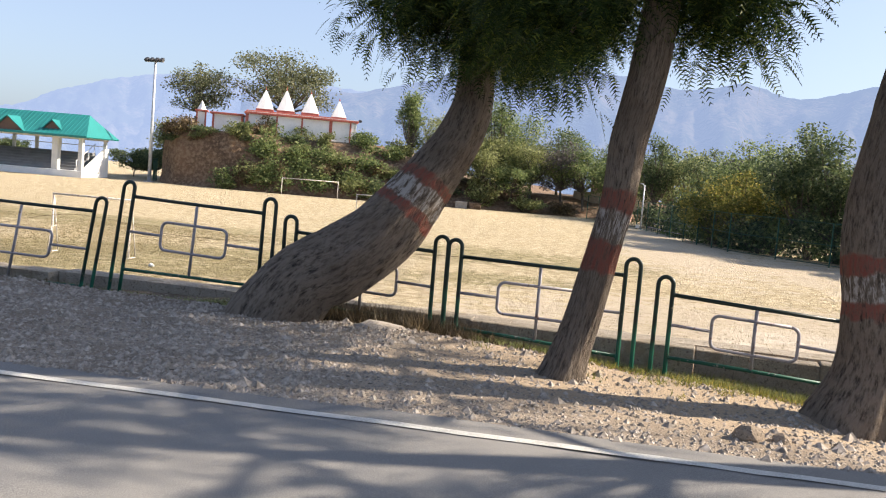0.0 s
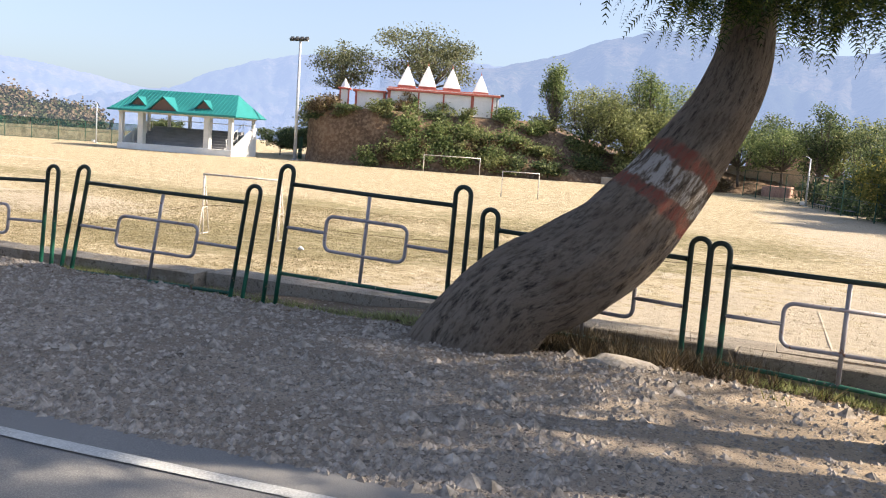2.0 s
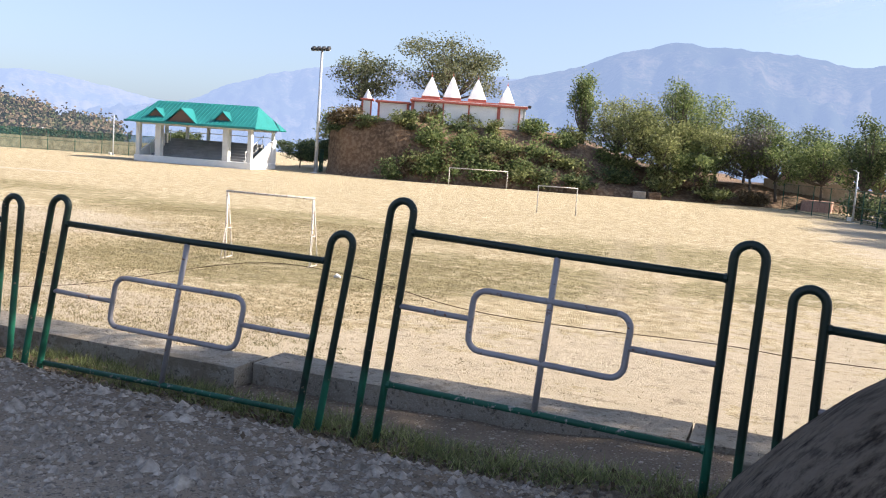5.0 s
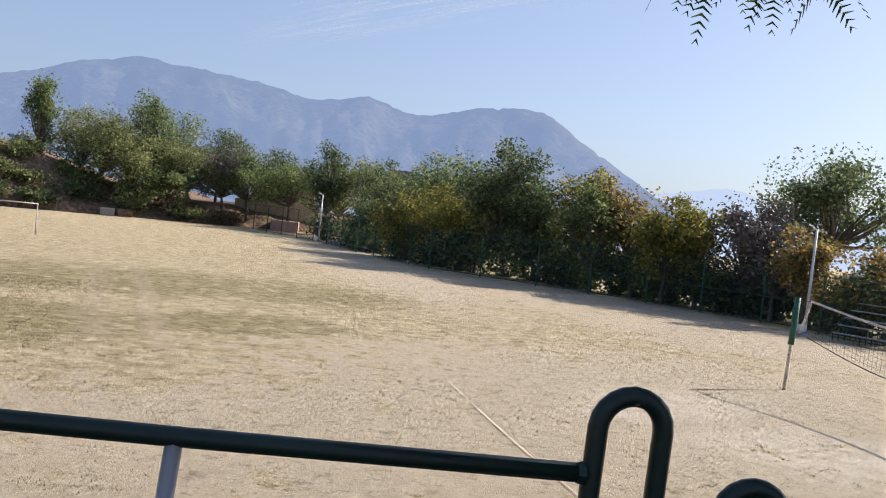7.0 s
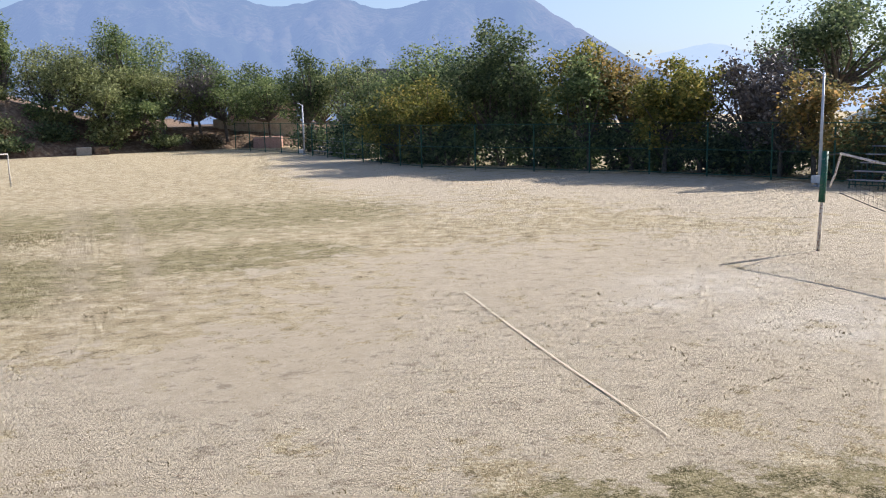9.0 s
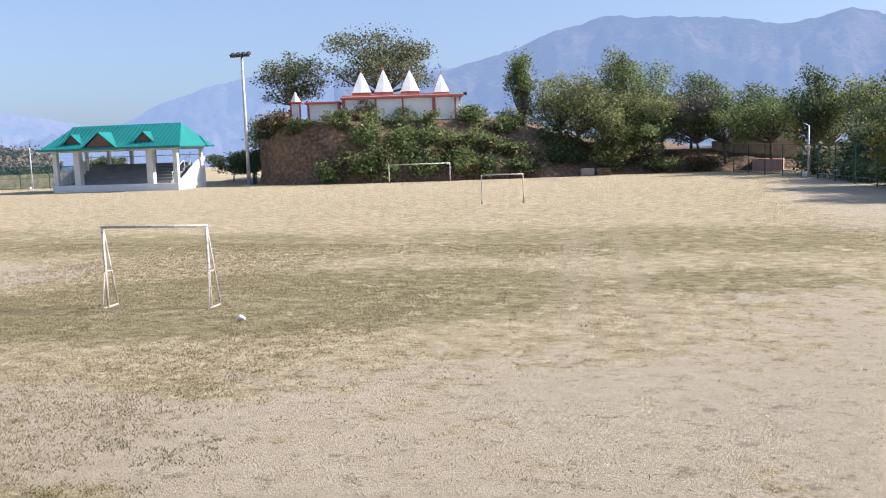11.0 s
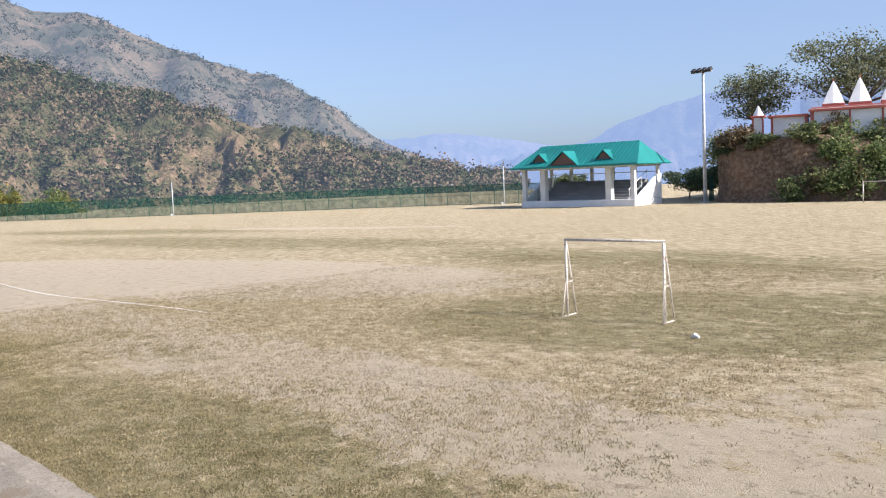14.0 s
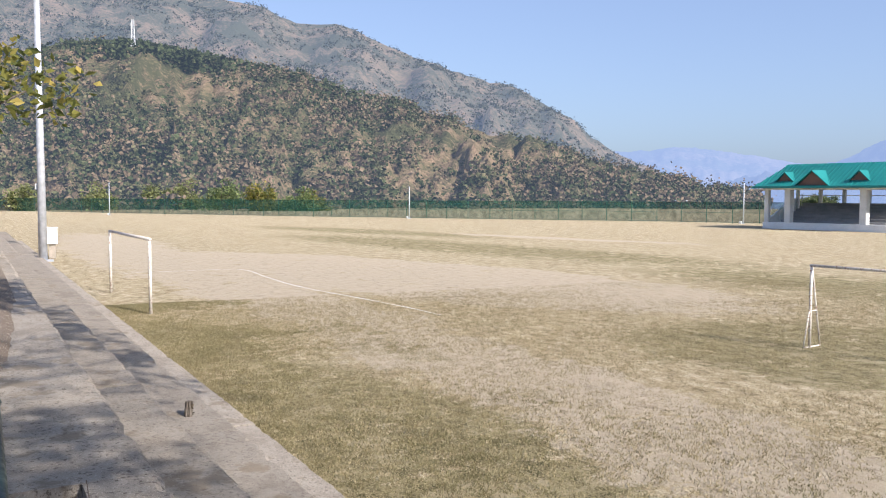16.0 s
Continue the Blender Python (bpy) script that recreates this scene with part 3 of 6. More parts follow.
line = part("road_line", grid_mesh(lx, [-0.048, 0.048], lambda x, v: (x, line_y(x) + v + 0.012 * nz(x, v * 9, 3.0), VERGE - 0.004 + 0.006 * nz(x, v, 1.5))), LINE, None, "worn white painted edge line")
tagged(line, kind="structure", category="road marking")
bank_road = part("far_verge", grid_mesh(vx, spaced((-60.0, -8.9, 10)), lambda x, v: (x, line_y(x) + v, VERGE - 0.05 + 0.04 * nz(x, v, 0.3))), GRAVEL, None, "earth ground beside the road", True)
tagged(bank_road, kind="structure", category="ground")

# terraces: four long steps down to the field, cast in slabs
terraces = thing("terrace_steps", 0, 0, 0, "weathered concrete spectator terrace steps down to the field", "steps", kind="structure")
ROWS = ((0.0, 2.36, 0.44, SLAB_TOP), (0.91, 1.68, 0.90, SLAB_MID), (2.08, 0.98, 1.16, SLAB_DARK), (3.17, 0.24, 1.08, SLAB_TOP))
TILT = math.degrees(math.atan(0.09))
for off, top, wide, slab_look in ROWS:
    for kx in range(26):
        x = 14.0 - 3.0 * kx if kx < 20 else -46.0 - 6.0 * (kx - 20)
        ln = (3.0 if kx < 20 else 6.0) - 0.001
        deep = 1.35 if off == 0.0 and x < -4.5 else wide
        low = -0.1 if top < 1 else top - 0.9
        z = top + rng.normal() * 0.006
        vs, n = [], int(ln / 0.1)
        for q in range(n + 1):
            u = -ln / 2 + ln * q / n
            wear = 0.028 * nz(x + u, off, 1.3) + 0.022 * nz(x + u, off + 9, 6.0)
            chip = max(0.0, nz(x + u, off + 4, 2.6) - 0.25) * 0.12
            low_spot = 0.012 * nz(x + u, off + 2, 2.2)
            vs += [(u, -deep, low), (u, -deep, z), (u, -deep * 0.5, z + low_spot), (u, wear - chip - 0.035, z - chip * 0.2), (u, wear - chip * 0.4, z - 0.03 - chip), (u, wear * 0.5, low)]
        fs = [(6 * q + p, 6 * q + p + 1, 6 * q + p + 7, 6 * q + p + 6) for q in range(n) for p in range(5)]
        fs += [tuple(range(5, -1, -1)), tuple(range(6 * n, 6 * n + 6))]
        bm = (vs, [f[::-1] for f in fs])
        ob = part("slab", bm, slab_look, terraces)
        ob.matrix_basis = pose(x, edge_y(x) + off, 0, 0, 0, TILT + rng.normal() * 0.02)


# ---- roadside fence ----
def railing(x0, x1, tops, lows, y0=0.0, y1=0.0, lean=(0.0, 0.0)):
    """One railing panel: two hooped posts, rails, a centre bar and a rounded rectangle of tube. tops, lows: rail heights at its two ends."""
    ln = math.hypot(x1 - x0, y1 - y0)
    t = thing("railing_panel", (x0 + x1) / 2, (y0 + y1) / 2, 0, "tubular steel railing panel, dark green hooped posts, silver centre frame",
              "railing", "roadside railing", rz=math.degrees(math.atan2(y1 - y0, x1 - x0)))
    h, w, r = ln / 2, 0.073, 0.0225
    mid_top, mid_low, mid_lean = sum(tops) / 2, sum(lows) / 2, sum(lean) / 2

    def sway(k, top, low, z):
        return k * (top - z) / (top - low)
    for s, top, low, k in ((-1, tops[0], lows[0], lean[0]), (1, tops[1], lows[1], lean[1])):
        xi, xo = s * h, s * (h + 2 * w)
        cz, foot = top + 0.100, low - 0.42
        pts = [(xi, 0, foot), (xi, 0, low), (xi, 0, cz)] + arc(s * (h + w), cz, w, 180 if s > 0 else 0, 0 if s > 0 else 180, 10)[1:-1] + [(xo, 0, cz), (xo, 0, low), (xo, 0, foot)]
        part("hooped_post", tubed([(px + sway(k, top, low, pz), py, pz) for px, py, pz in pts], r, 10), GREENPAINT, t, "dark green hooped post", True)
    part("top_rail", tubed([(-h, 0, tops[0]), (0, 0, mid_top - 0.004), (h, 0, tops[1])], 0.021, 9), GREENRAIL, t, "dark green top rail", True)
    part("bottom_rail", tubed([(-h + lean[0], 0, lows[0]), (mid_lean, 0, mid_low + 0.004), (h + lean[1], 0, lows[1])], 0.019, 8), GREENLOW, t, "worn bright green bottom rail", True)
    part("centre_bar", tubed([(mid_lean, 0.002, mid_low), (0, 0.002, mid_top)], 0.018, 8), SILVER, t, "worn silver bar", True)
    m = (mid_top + mid_low) / 2 + 0.012
    a, b, c = 0.250 * ln, 0.168, 0.075
    pts = arc(a - c, m + b - c, c, 90, 0, 5) + arc(a - c, m - b + c, c, 0, -90, 5) + arc(-a + c, m - b + c, c, -90, -180, 5) + arc(-a + c, m + b - c, c, 180, 90, 5)
    slope = (tops[1] - tops[0]) / ln

    def skew(p):
        return (p[0] + sway(mid_lean, mid_top, mid_low, p[2]), p[1], p[2] + slope * p[0])
    part("centre_frame", tubed([skew(p) for p in pts + [pts[0]]], 0.0175, 8), SILVER, t, "worn silver rounded frame", True)
    for s, top, low, k in ((-1, tops[0], lows[0], lean[0]), (1, tops[1], lows[1], lean[1])):
        part("side_bar", tubed([skew((s * a, 0, m)), (s * h + sway(k, top, low, m), 0, m + slope * s * h)], 0.0165, 8), SILVER, t, "worn silver bar", True)
    for s, top, low, k in ((-1, tops[0], lows[0], lean[0]), (1, tops[1], lows[1], lean[1])):
        for x, z in ((s * h, top), (s * h + k, low)):
            part("weld", tubed([(x - s * 0.034, 0, z), (x - s * 0.018, 0, z)], [0.0225, 0.027], 8), GREENPAINT, t)
    return t


railing(-0.925, 0.812, (3.490, 3.448), (2.602, 2.594), -0.01, 0.02, (-0.10, -0.02))
railing(-3.49, -1.468, (3.290, 3.262), (2.300, 2.318), -0.16, -0.01, (-0.20, -0.14))
railing(1.245, 2.905, (3.275, 3.225), (2.47, 2.44))
railing(3.205, 4.945, (3.205, 3.200), (2.435, 2.360))
railing(5.425, 7.05, (3.056, 2.985), (2.42, 2.36))
railing(7.50, 9.20, (2.98, 2.95), (2.34, 2.32), 0.02, 0.03)
railing(-6.10, -4.05, (3.19, 3.26), (2.28, 2.30), -0.38, -0.20, (-0.10, -0.08))
railing(-8.65, -6.55, (3.12, 3.16), (2.24, 2.26), -0.62, -0.43)

# ---- roadside trees ----
LEAFLETS = 8


def fronds(at, away, length, r):
    """Feathery leaves: a drooping rib with pairs of narrow leaflets, as one mesh."""
    n = len(at)
    d = away / (np.linalg.norm(away, axis=1)[:, None] + 1e-9)
    side = np.cross(d, np.array([0, 0, 1.0]) + 0.35 * r.normal(size=(n, 3)))
    side /= np.linalg.norm(side, axis=1)[:, None] + 1e-9
    ln = length * r.uniform(0.6, 1.25, n)
    vs = []
    for i in range(LEAFLETS):
        f = (i + 0.6) / LEAFLETS
        p = at + d * (ln * f)[:, None]
        p[:, 2] -= 0.55 * ln * f * f
        wide = (ln * 0.30 * math.sin(math.pi * (0.12 + 0.8 * f)))[:, None]
        fwd = d * (ln * 0.10)[:, None]
        fwd[:, 2] -= 0.05 * ln
        for s in (-1, 1):
            q = p + s * side * wide + fwd
            th = d * (ln * 0.042)[:, None]
            vs.append(np.stack([p - th, q - th * 0.3, q + th * 0.3, p + th], 1))
    v = np.concatenate(vs, 0).reshape(-1, 3)
    return v, np.arange(len(v)).reshape(-1, 4)


def trunk_mesh(pts, radii, seed, n=40, k=16):
    """A furrowed trunk along a bent line, with a flared foot; 'along' holds the length from the foot."""
    line = spline([(*p, q) for p, q in zip(pts, radii)], k)
    p, rad = line[:, :3], line[:, 3]
    run = np.r_[0, np.cumsum(np.linalg.norm(np.diff(p, axis=0), axis=1))]
    verts, along, grain, up = [], [], [], Vector((0, 1, 0))
    for i in range(len(p)):
        d = Vector(p[min(i + 1, len(p) - 1)] - p[max(i - 1, 0)]).normalized()
        up = (up - d * up.dot(d)).normalized()
        side = d.cross(up)
        for j in range(n):
            a = 2 * math.pi * j / n
            ridge = noise.fractal(Vector((math.cos(a) * 3.2, math.sin(a) * 3.2, run[i] * 0.7 + seed)), 1.0, 2.0, 4)
            rr = float(rad[i]) * (1 + 0.11 * ridge + 0.14 * math.exp(-run[i] * 4) * math.sin(5 * a + seed))
            verts.append(Vector(p[i]) + rr * (math.cos(a) * up + math.sin(a) * side))
            along.append(run[i])
            grain += [0.30 * math.cos(a) + 0.04 * math.sin(run[i] * 2 + seed), 0.30 * math.sin(a), run[i] * 0.27 + seed]
    faces = [(i * n + j, i * n + (j + 1) % n, (i + 1) * n + (j + 1) % n, (i + 1) * n + j) for i in range(len(p) - 1) for j in range(n)]
    faces.append(tuple(range((len(p) - 1) * n, len(p) * n)))
    return verts, faces, along, grain


def road_tree(pts, radii, bands, boughs, label, seed, per=1200, spread=0.68, frond=0.175):
    """A roadside tree with a painted trunk. boughs: end points of the limbs that carry the feathery foliage."""
    r = np.random.default_rng(seed)
    x, y, z = pts[0]
    t = thing("roadside_tree", x, y, z, label, "tree", "roadside trees")
    rel = [(a - x, b - y, c - z) for a, b, c in pts]
    v, f, along, grain = trunk_mesh(rel, radii, seed)
    ob = part("trunk", (v, f), bark_mat("banded_bark", bands), t, "rough grey-brown bark with red and white painted bands", True)
    att = ob.data.attributes.new("along", "FLOAT", "POINT")
    att.data.foreach_set("value", along)
    att = ob.data.attributes.new("bark", "FLOAT_VECTOR", "POINT")
    att.data.foreach_set("vector", grain)
    limb_bark = bark_mat("limb_bark", None)
    top = np.array(rel[-1])
    spots, ways = [], []
    for b in boughs:
        b = np.array(b) - (x, y, z)
        i = -2 if b[2] < top[2] - 0.3 else -1
        base = np.array(rel[i])
        mid = base * 0.5 + b * 0.5 + (0, 0, 0.12 * np.linalg.norm(b - base))
        line = spline([base, mid, b], 5)
        part("limb", tubed(line, np.linspace(radii[-1] * 0.5, 0.018, len(line)), 6), limb_bark, t, "", True)
        low = b[2] + z < 6.3
        for q in range(per if low and frond < 0.3 else per // 4):
            k = min(len(line) - 1, int(len(line) * (0.25 + 0.75 * r.random() ** 0.7)))
            c = line[k] + r.normal(size=3) * spread * (0.35, 0.35, 0.25)
            spots.append(c)
            ways.append((c - line[k]) + r.normal(size=3) * 0.25 + (0, 0, -0.12))
    part("crown", fronds(np.array(spots), np.array(ways), frond, r), LEAF_ROAD, t, "feathery green foliage")
    return t


# Boughs above 6.8 m hang out of view, spread wide to cast dappled shade.
road_tree([(1.36, -0.62, 2.22), (1.42, -0.62, 2.46), (1.68, -0.58, 2.83), (2.04, -0.52, 3.06), (2.39, -0.42, 3.34), (2.64, -0.25, 3.69), (2.82, -0.10, 4.02), (2.97, 0.08, 4.33), (3.07, 0.20, 4.63), (3.11, 0.30, 4.94), (3.10, 0.35, 5.40), (3.06, 0.35, 5.90), (3.00, 0.30, 6.80), (3.20, 0.30, 8.20)],
          [0.6, 0.47, 0.4, 0.392, 0.37, 0.325, 0.284, 0.26, 0.24, 0.212, 0.2, 0.185, 0.15, 0.09], (1.93, 2.06, 2.32, 2.43),
          [(-0.60, 5.40, 9.80), (1.20, 6.60, 10.40), (3.00, 5.80, 10.20), (4.80, 6.80, 10.80), (0.20, 7.40, 11.20), (2.20, 4.60, 9.40), (-1.60, 6.60, 10.80), (6.20, 6.00, 11.00),
           (2.48, -0.68, 5.60), (2.38, -0.08, 5.90), (2.38, 1.32, 6.20), (2.38, 2.92, 5.80), (3.88, -0.48, 5.50), (4.28, 0.32, 5.80), (3.68, 6.52, 7.00), (1.68, 6.72, 8.20), (4.68, 5.92, 8.60), (2.68, 7.12, 9.20), (2.68, 1.92, 6.90), (1.38, 5.02, 7.80), (2.88, 5.52, 7.60),
           (4.08, 4.72, 8.00), (1.88, 2.32, 8.30), (3.08, 3.52, 9.30), (4.48, 2.52, 7.60), (0.88, 3.32, 7.40),
           (2.88, -0.18, 5.40), (3.58, -0.18, 5.25), (4.08, -0.78, 5.20), (3.38, 1.12, 5.60)],
          "leaning roadside tree, painted red and white bands, feathery foliage", 3)
road_tree([(4.56, -1.40, 2.12), (4.58, -1.40, 2.30), (4.63, -1.40, 2.51), (4.73, -1.40, 2.93), (4.84, -1.40, 3.49), (4.93, -1.40, 3.94), (4.97, -1.40, 4.43), (5.04, -1.40, 4.82), (5.10, -1.40, 5.20), (5.13, -1.40, 5.55), (5.20, -1.40, 6.60), (5.30, -1.40, 8.60)],
          [0.31, 0.234, 0.187, 0.155, 0.143, 0.146, 0.158, 0.16, 0.16, 0.15, 0.12, 0.06], (1.25, 1.53, 1.79, 1.97),
          [(5.78, -1.30, 5.55), (5.55, -1.05, 5.50), (4.10, -1.50, 5.35), (4.45, -1.75, 5.30), (3.90, -1.60, 5.70), (4.20, -0.50, 5.60), (5.70, -0.60, 6.00), (5.55, -1.80, 5.95), (4.20, 1.20, 6.80), (5.90, 3.00, 7.00), (4.90, 3.20, 7.40), (3.70, 2.20, 7.60), (6.30, 1.60, 7.80), (5.10, 2.00, 9.40), (4.10, 1.10, 8.60), (6.10, 2.90, 8.60)],
          "upright roadside tree with red and white painted bands", 11)
road_tree([(7.03, -1.20, 2.05), (7.06, -1.20, 2.31), (7.13, -1.20, 2.75), (7.11, -1.20, 3.27), (7.04, -1.20, 3.69), (7.04, -1.20, 4.15), (7.09, -1.20, 4.62), (7.15, -1.20, 5.07), (7.30, -1.20, 6.00), (7.45, -1.20, 7.40), (7.55, -1.20, 8.60)],
          [0.5, 0.42, 0.32, 0.285, 0.27, 0.265, 0.25, 0.235, 0.2, 0.14, 0.08], (1.16, 1.31, 1.53, 1.67),
          [(7.87, 1.00, 6.90), (8.37, 2.60, 7.00), (6.87, 3.20, 7.30), (6.67, 1.20, 7.40), (8.87, 1.60, 7.80), (7.67, 3.40, 8.20), (7.07, 2.00, 9.40), (8.67, 2.80, 9.00), (6.47, 0.60, 8.60), (6.97, 5.10, 7.90), (7.87, 5.20, 8.00), (8.67, 5.10, 8.80), (6.07, 5.00, 8.00), (5.47, 4.90, 7.60), (6.47, 5.30, 9.00), (7.47, 5.40, 9.60), (9.47, 5.30, 9.00), (4.67, 5.00, 7.80), (8.47, 4.90, 7.40), (9.47, 5.00, 8.20), (5.67, 5.40, 8.60), (8.27, 4.60, 8.20), (7.07, 4.50, 8.60)],
          "stout roadside tree with red and white painted bands", 19, 900, 0.8, 0.33)

# Next tree in the row, unseen, added to shade the verge and road.
road_tree([(10.8, -1.5, 2.1), (10.9, -1.5, 3.3), (11.1, -1.4, 5.0), (11.1, -1.4, 6.5), (11.2, -1.4, 8.2)], [0.4, 0.28, 0.24, 0.18, 0.09], (1.2, 1.35, 1.7, 1.85),
          [(10.40, -3.40, 6.40), (10.20, 1.80, 7.80), (11.60, 1.20, 9.40), (10.80, -0.40, 8.40), (13.60, -3.00, 7.80), (11.60, -3.80, 7.60), (14.60, -1.40, 8.20), (10.20, -1.60, 9.20), (9.60, -0.80, 9.60), (13.20, -4.80, 8.00), (12.60, -4.40, 6.60)],
          "roadside tree with red and white painted bands", 27, 800, 0.8, 0.33)
# Unseen tree added behind the railing to dapple the terrace with shade.
road_tree([(-6.5, -2.7, 2.3), (-6.4, -2.6, 3.4), (-6.3, -2.3, 5.0), (-6.2, -1.9, 6.5), (-6.1, -1.4, 8.4)], [0.42, 0.30, 0.26, 0.2, 0.1], (1.2, 1.35, 1.7, 1.85),
          [(-6.40, 4.60, 8.20), (-5.20, 5.80, 8.80), (-7.40, 6.20, 8.60), (-6.00, 7.00, 9.60), (-8.40, 5.00, 9.80), (-4.80, 4.20, 10.00), (-7.60, 3.60, 9.00), (-6.80, 7.40, 8.40), (-5.00, 6.80, 10.40), (-9.40, 6.00, 9.20), (-9.00, 2.60, 8.60), (-4.40, 0.60, 9.00), (-6.00, -1.00, 8.80)],
          "unseen wide-crowned roadside tree, added to shade the terrace", 33, 900, 1.0, 0.34)

# ---- goals ----
def small_goal(x0, y0, x1, y1, h, label, splay=0.45, r=0.034, tie=True):
    """A movable goal: two posts, a bar and slanting back stays on ground feet."""
    ln = math.hypot(x1 - x0, y1 - y0)
    t = thing("football_goal", (x0 + x1) / 2, (y0 + y1) / 2, 0, label, "goal", rz=math.degrees(math.atan2(y1 - y0, x1 - x0)))
    a = ln / 2
    for s in (-1, 1):
        part("post", tubed([(s * a, 0, 0), (s * a, 0, h)], r, 9), GOALWHITE, t, "", True)
        if tie:
            part("back_stay", tubed([(s * a, 0.03, h), (s * (a + 0.02), splay, 0.02)], r * 0.62, 7), GOALWHITE, t, "", True)
            part("front_stay", tubed([(s * a, -0.03, h * 0.47), (s * (a + 0.05), -splay * 0.4, 0.02)], r * 0.5, 6), GOALWHITE, t, "", True)
            part("foot", tubed([(s * a, -splay * 0.4, 0.025), (s * (a + 0.02), splay, 0.025)], r * 0.62, 6), GOALWHITE, t, "", True)
            part("cross_tie", tubed([(s * a, 0, h * 0.45), (s * a, splay * 0.56, h * 0.45)], r * 0.5, 6), GOALWHITE, t, "", True)
    part("crossbar", tubed([(-a - r, 0, h), (a + r, 0, h)], r, 9), GOALWHITE, t, "", True)
    return t


small_goal(-17.48, 18.05, -14.55, 18.64, 2.17, "small white training goal with chipped paint on turf", 0.5, 0.036)
small_goal(-38.4, 1.88, -31.0, 2.76, 2.5, "white painted goal frame beside the terrace steps", 0.4, 0.055, False)
small_goal(-43.6, 87.0, -37.9, 90.6, 2.06, "far white goal frame before the earth bank", 0.4, 0.05, False)
small_goal(-20.93, 55.6, -18.35, 56.6, 1.95, "small white training goal without net", 0.5, 0.034)


# ---- lamp poles ----
def lamp_pole(x, y, h, r, label, heads=1, box_at=0.0):
    t = thing("lamp_pole", x, y, 0, label, "street lamp")
    part("base_plate", boxed(-r * 2.2, r * 2.2, -r * 2.2, r * 2.2, 0, 0.06, bevel=0.01), GALV, t)
    part("pole", tubed([(0, 0, 0.02), (0, 0, h * 0.5), (0, 0, h)], [r, r * 0.8, r * 0.6], 12), GALV, t, "", True)
    if heads == 1:
        part("arm", tubed([(0, 0, h - 0.1), (-0.2, 0.05, h + 0.1), (-0.55, 0.1, h + 0.2)], r * 0.4, 7), GALV, t)
        part("lamp_head", boxed(-0.85, -0.45, -0.02, 0.2, h + 0.14, h + 0.24, bevel=0.02), BLACK, t)
    else:
        part("cross_arm", boxed(-1.2, 1.2, -0.06, 0.06, h - 0.25, h - 0.1), GALV, t)
        for i in range(heads):
            px = -1.1 + 2.2 * i / (heads - 1)
            bm = boxed(-0.24, 0.24, -0.3, 0.3, -0.18, 0.2, bevel=0.04)
            bmesh.ops.transform(bm, matrix=pose(px, -0.25, h, 35, 0, 0), verts=bm.verts)
            part("floodlight", bm, BLACK, t, "dark floodlight housing")
    if box_at:
        part("control_box", boxed(-0.5, -0.1, -0.35, -0.1, box_at - 0.35, box_at, bevel=0.02), PILLAR, t, "pale control box")
    return t


lamp_pole(-63.3, 88.8, 15.4, 0.24, "tall grey floodlight mast with four lamps beside the bank", 4)
lamp_pole(23.7, 39.4, 5.3, 0.09, "white lamp pole beside the netting fence", 1, 0.55)
lamp_pole(-1.25, 86.6, 4.7, 0.10, "white lamp pole before the trees", 1, 0.5)
lamp_pole(-57.8, -0.95, 16.0, 0.26, "tall pale floodlight mast beside the terrace steps", 4, 4.6)
lamp_pole(-96.0, 86.5, 5.6, 0.10, "white lamp pole by the far fence", 1, 0.4)
lamp_pole(-137.0, 53.0, 5.2, 0.10, "white lamp pole by the far fence", 1, 0.4)
lamp_pole(-178.0, 8.5, 6.0, 0.11, "white lamp pole by the far fence", 1, 0.4)


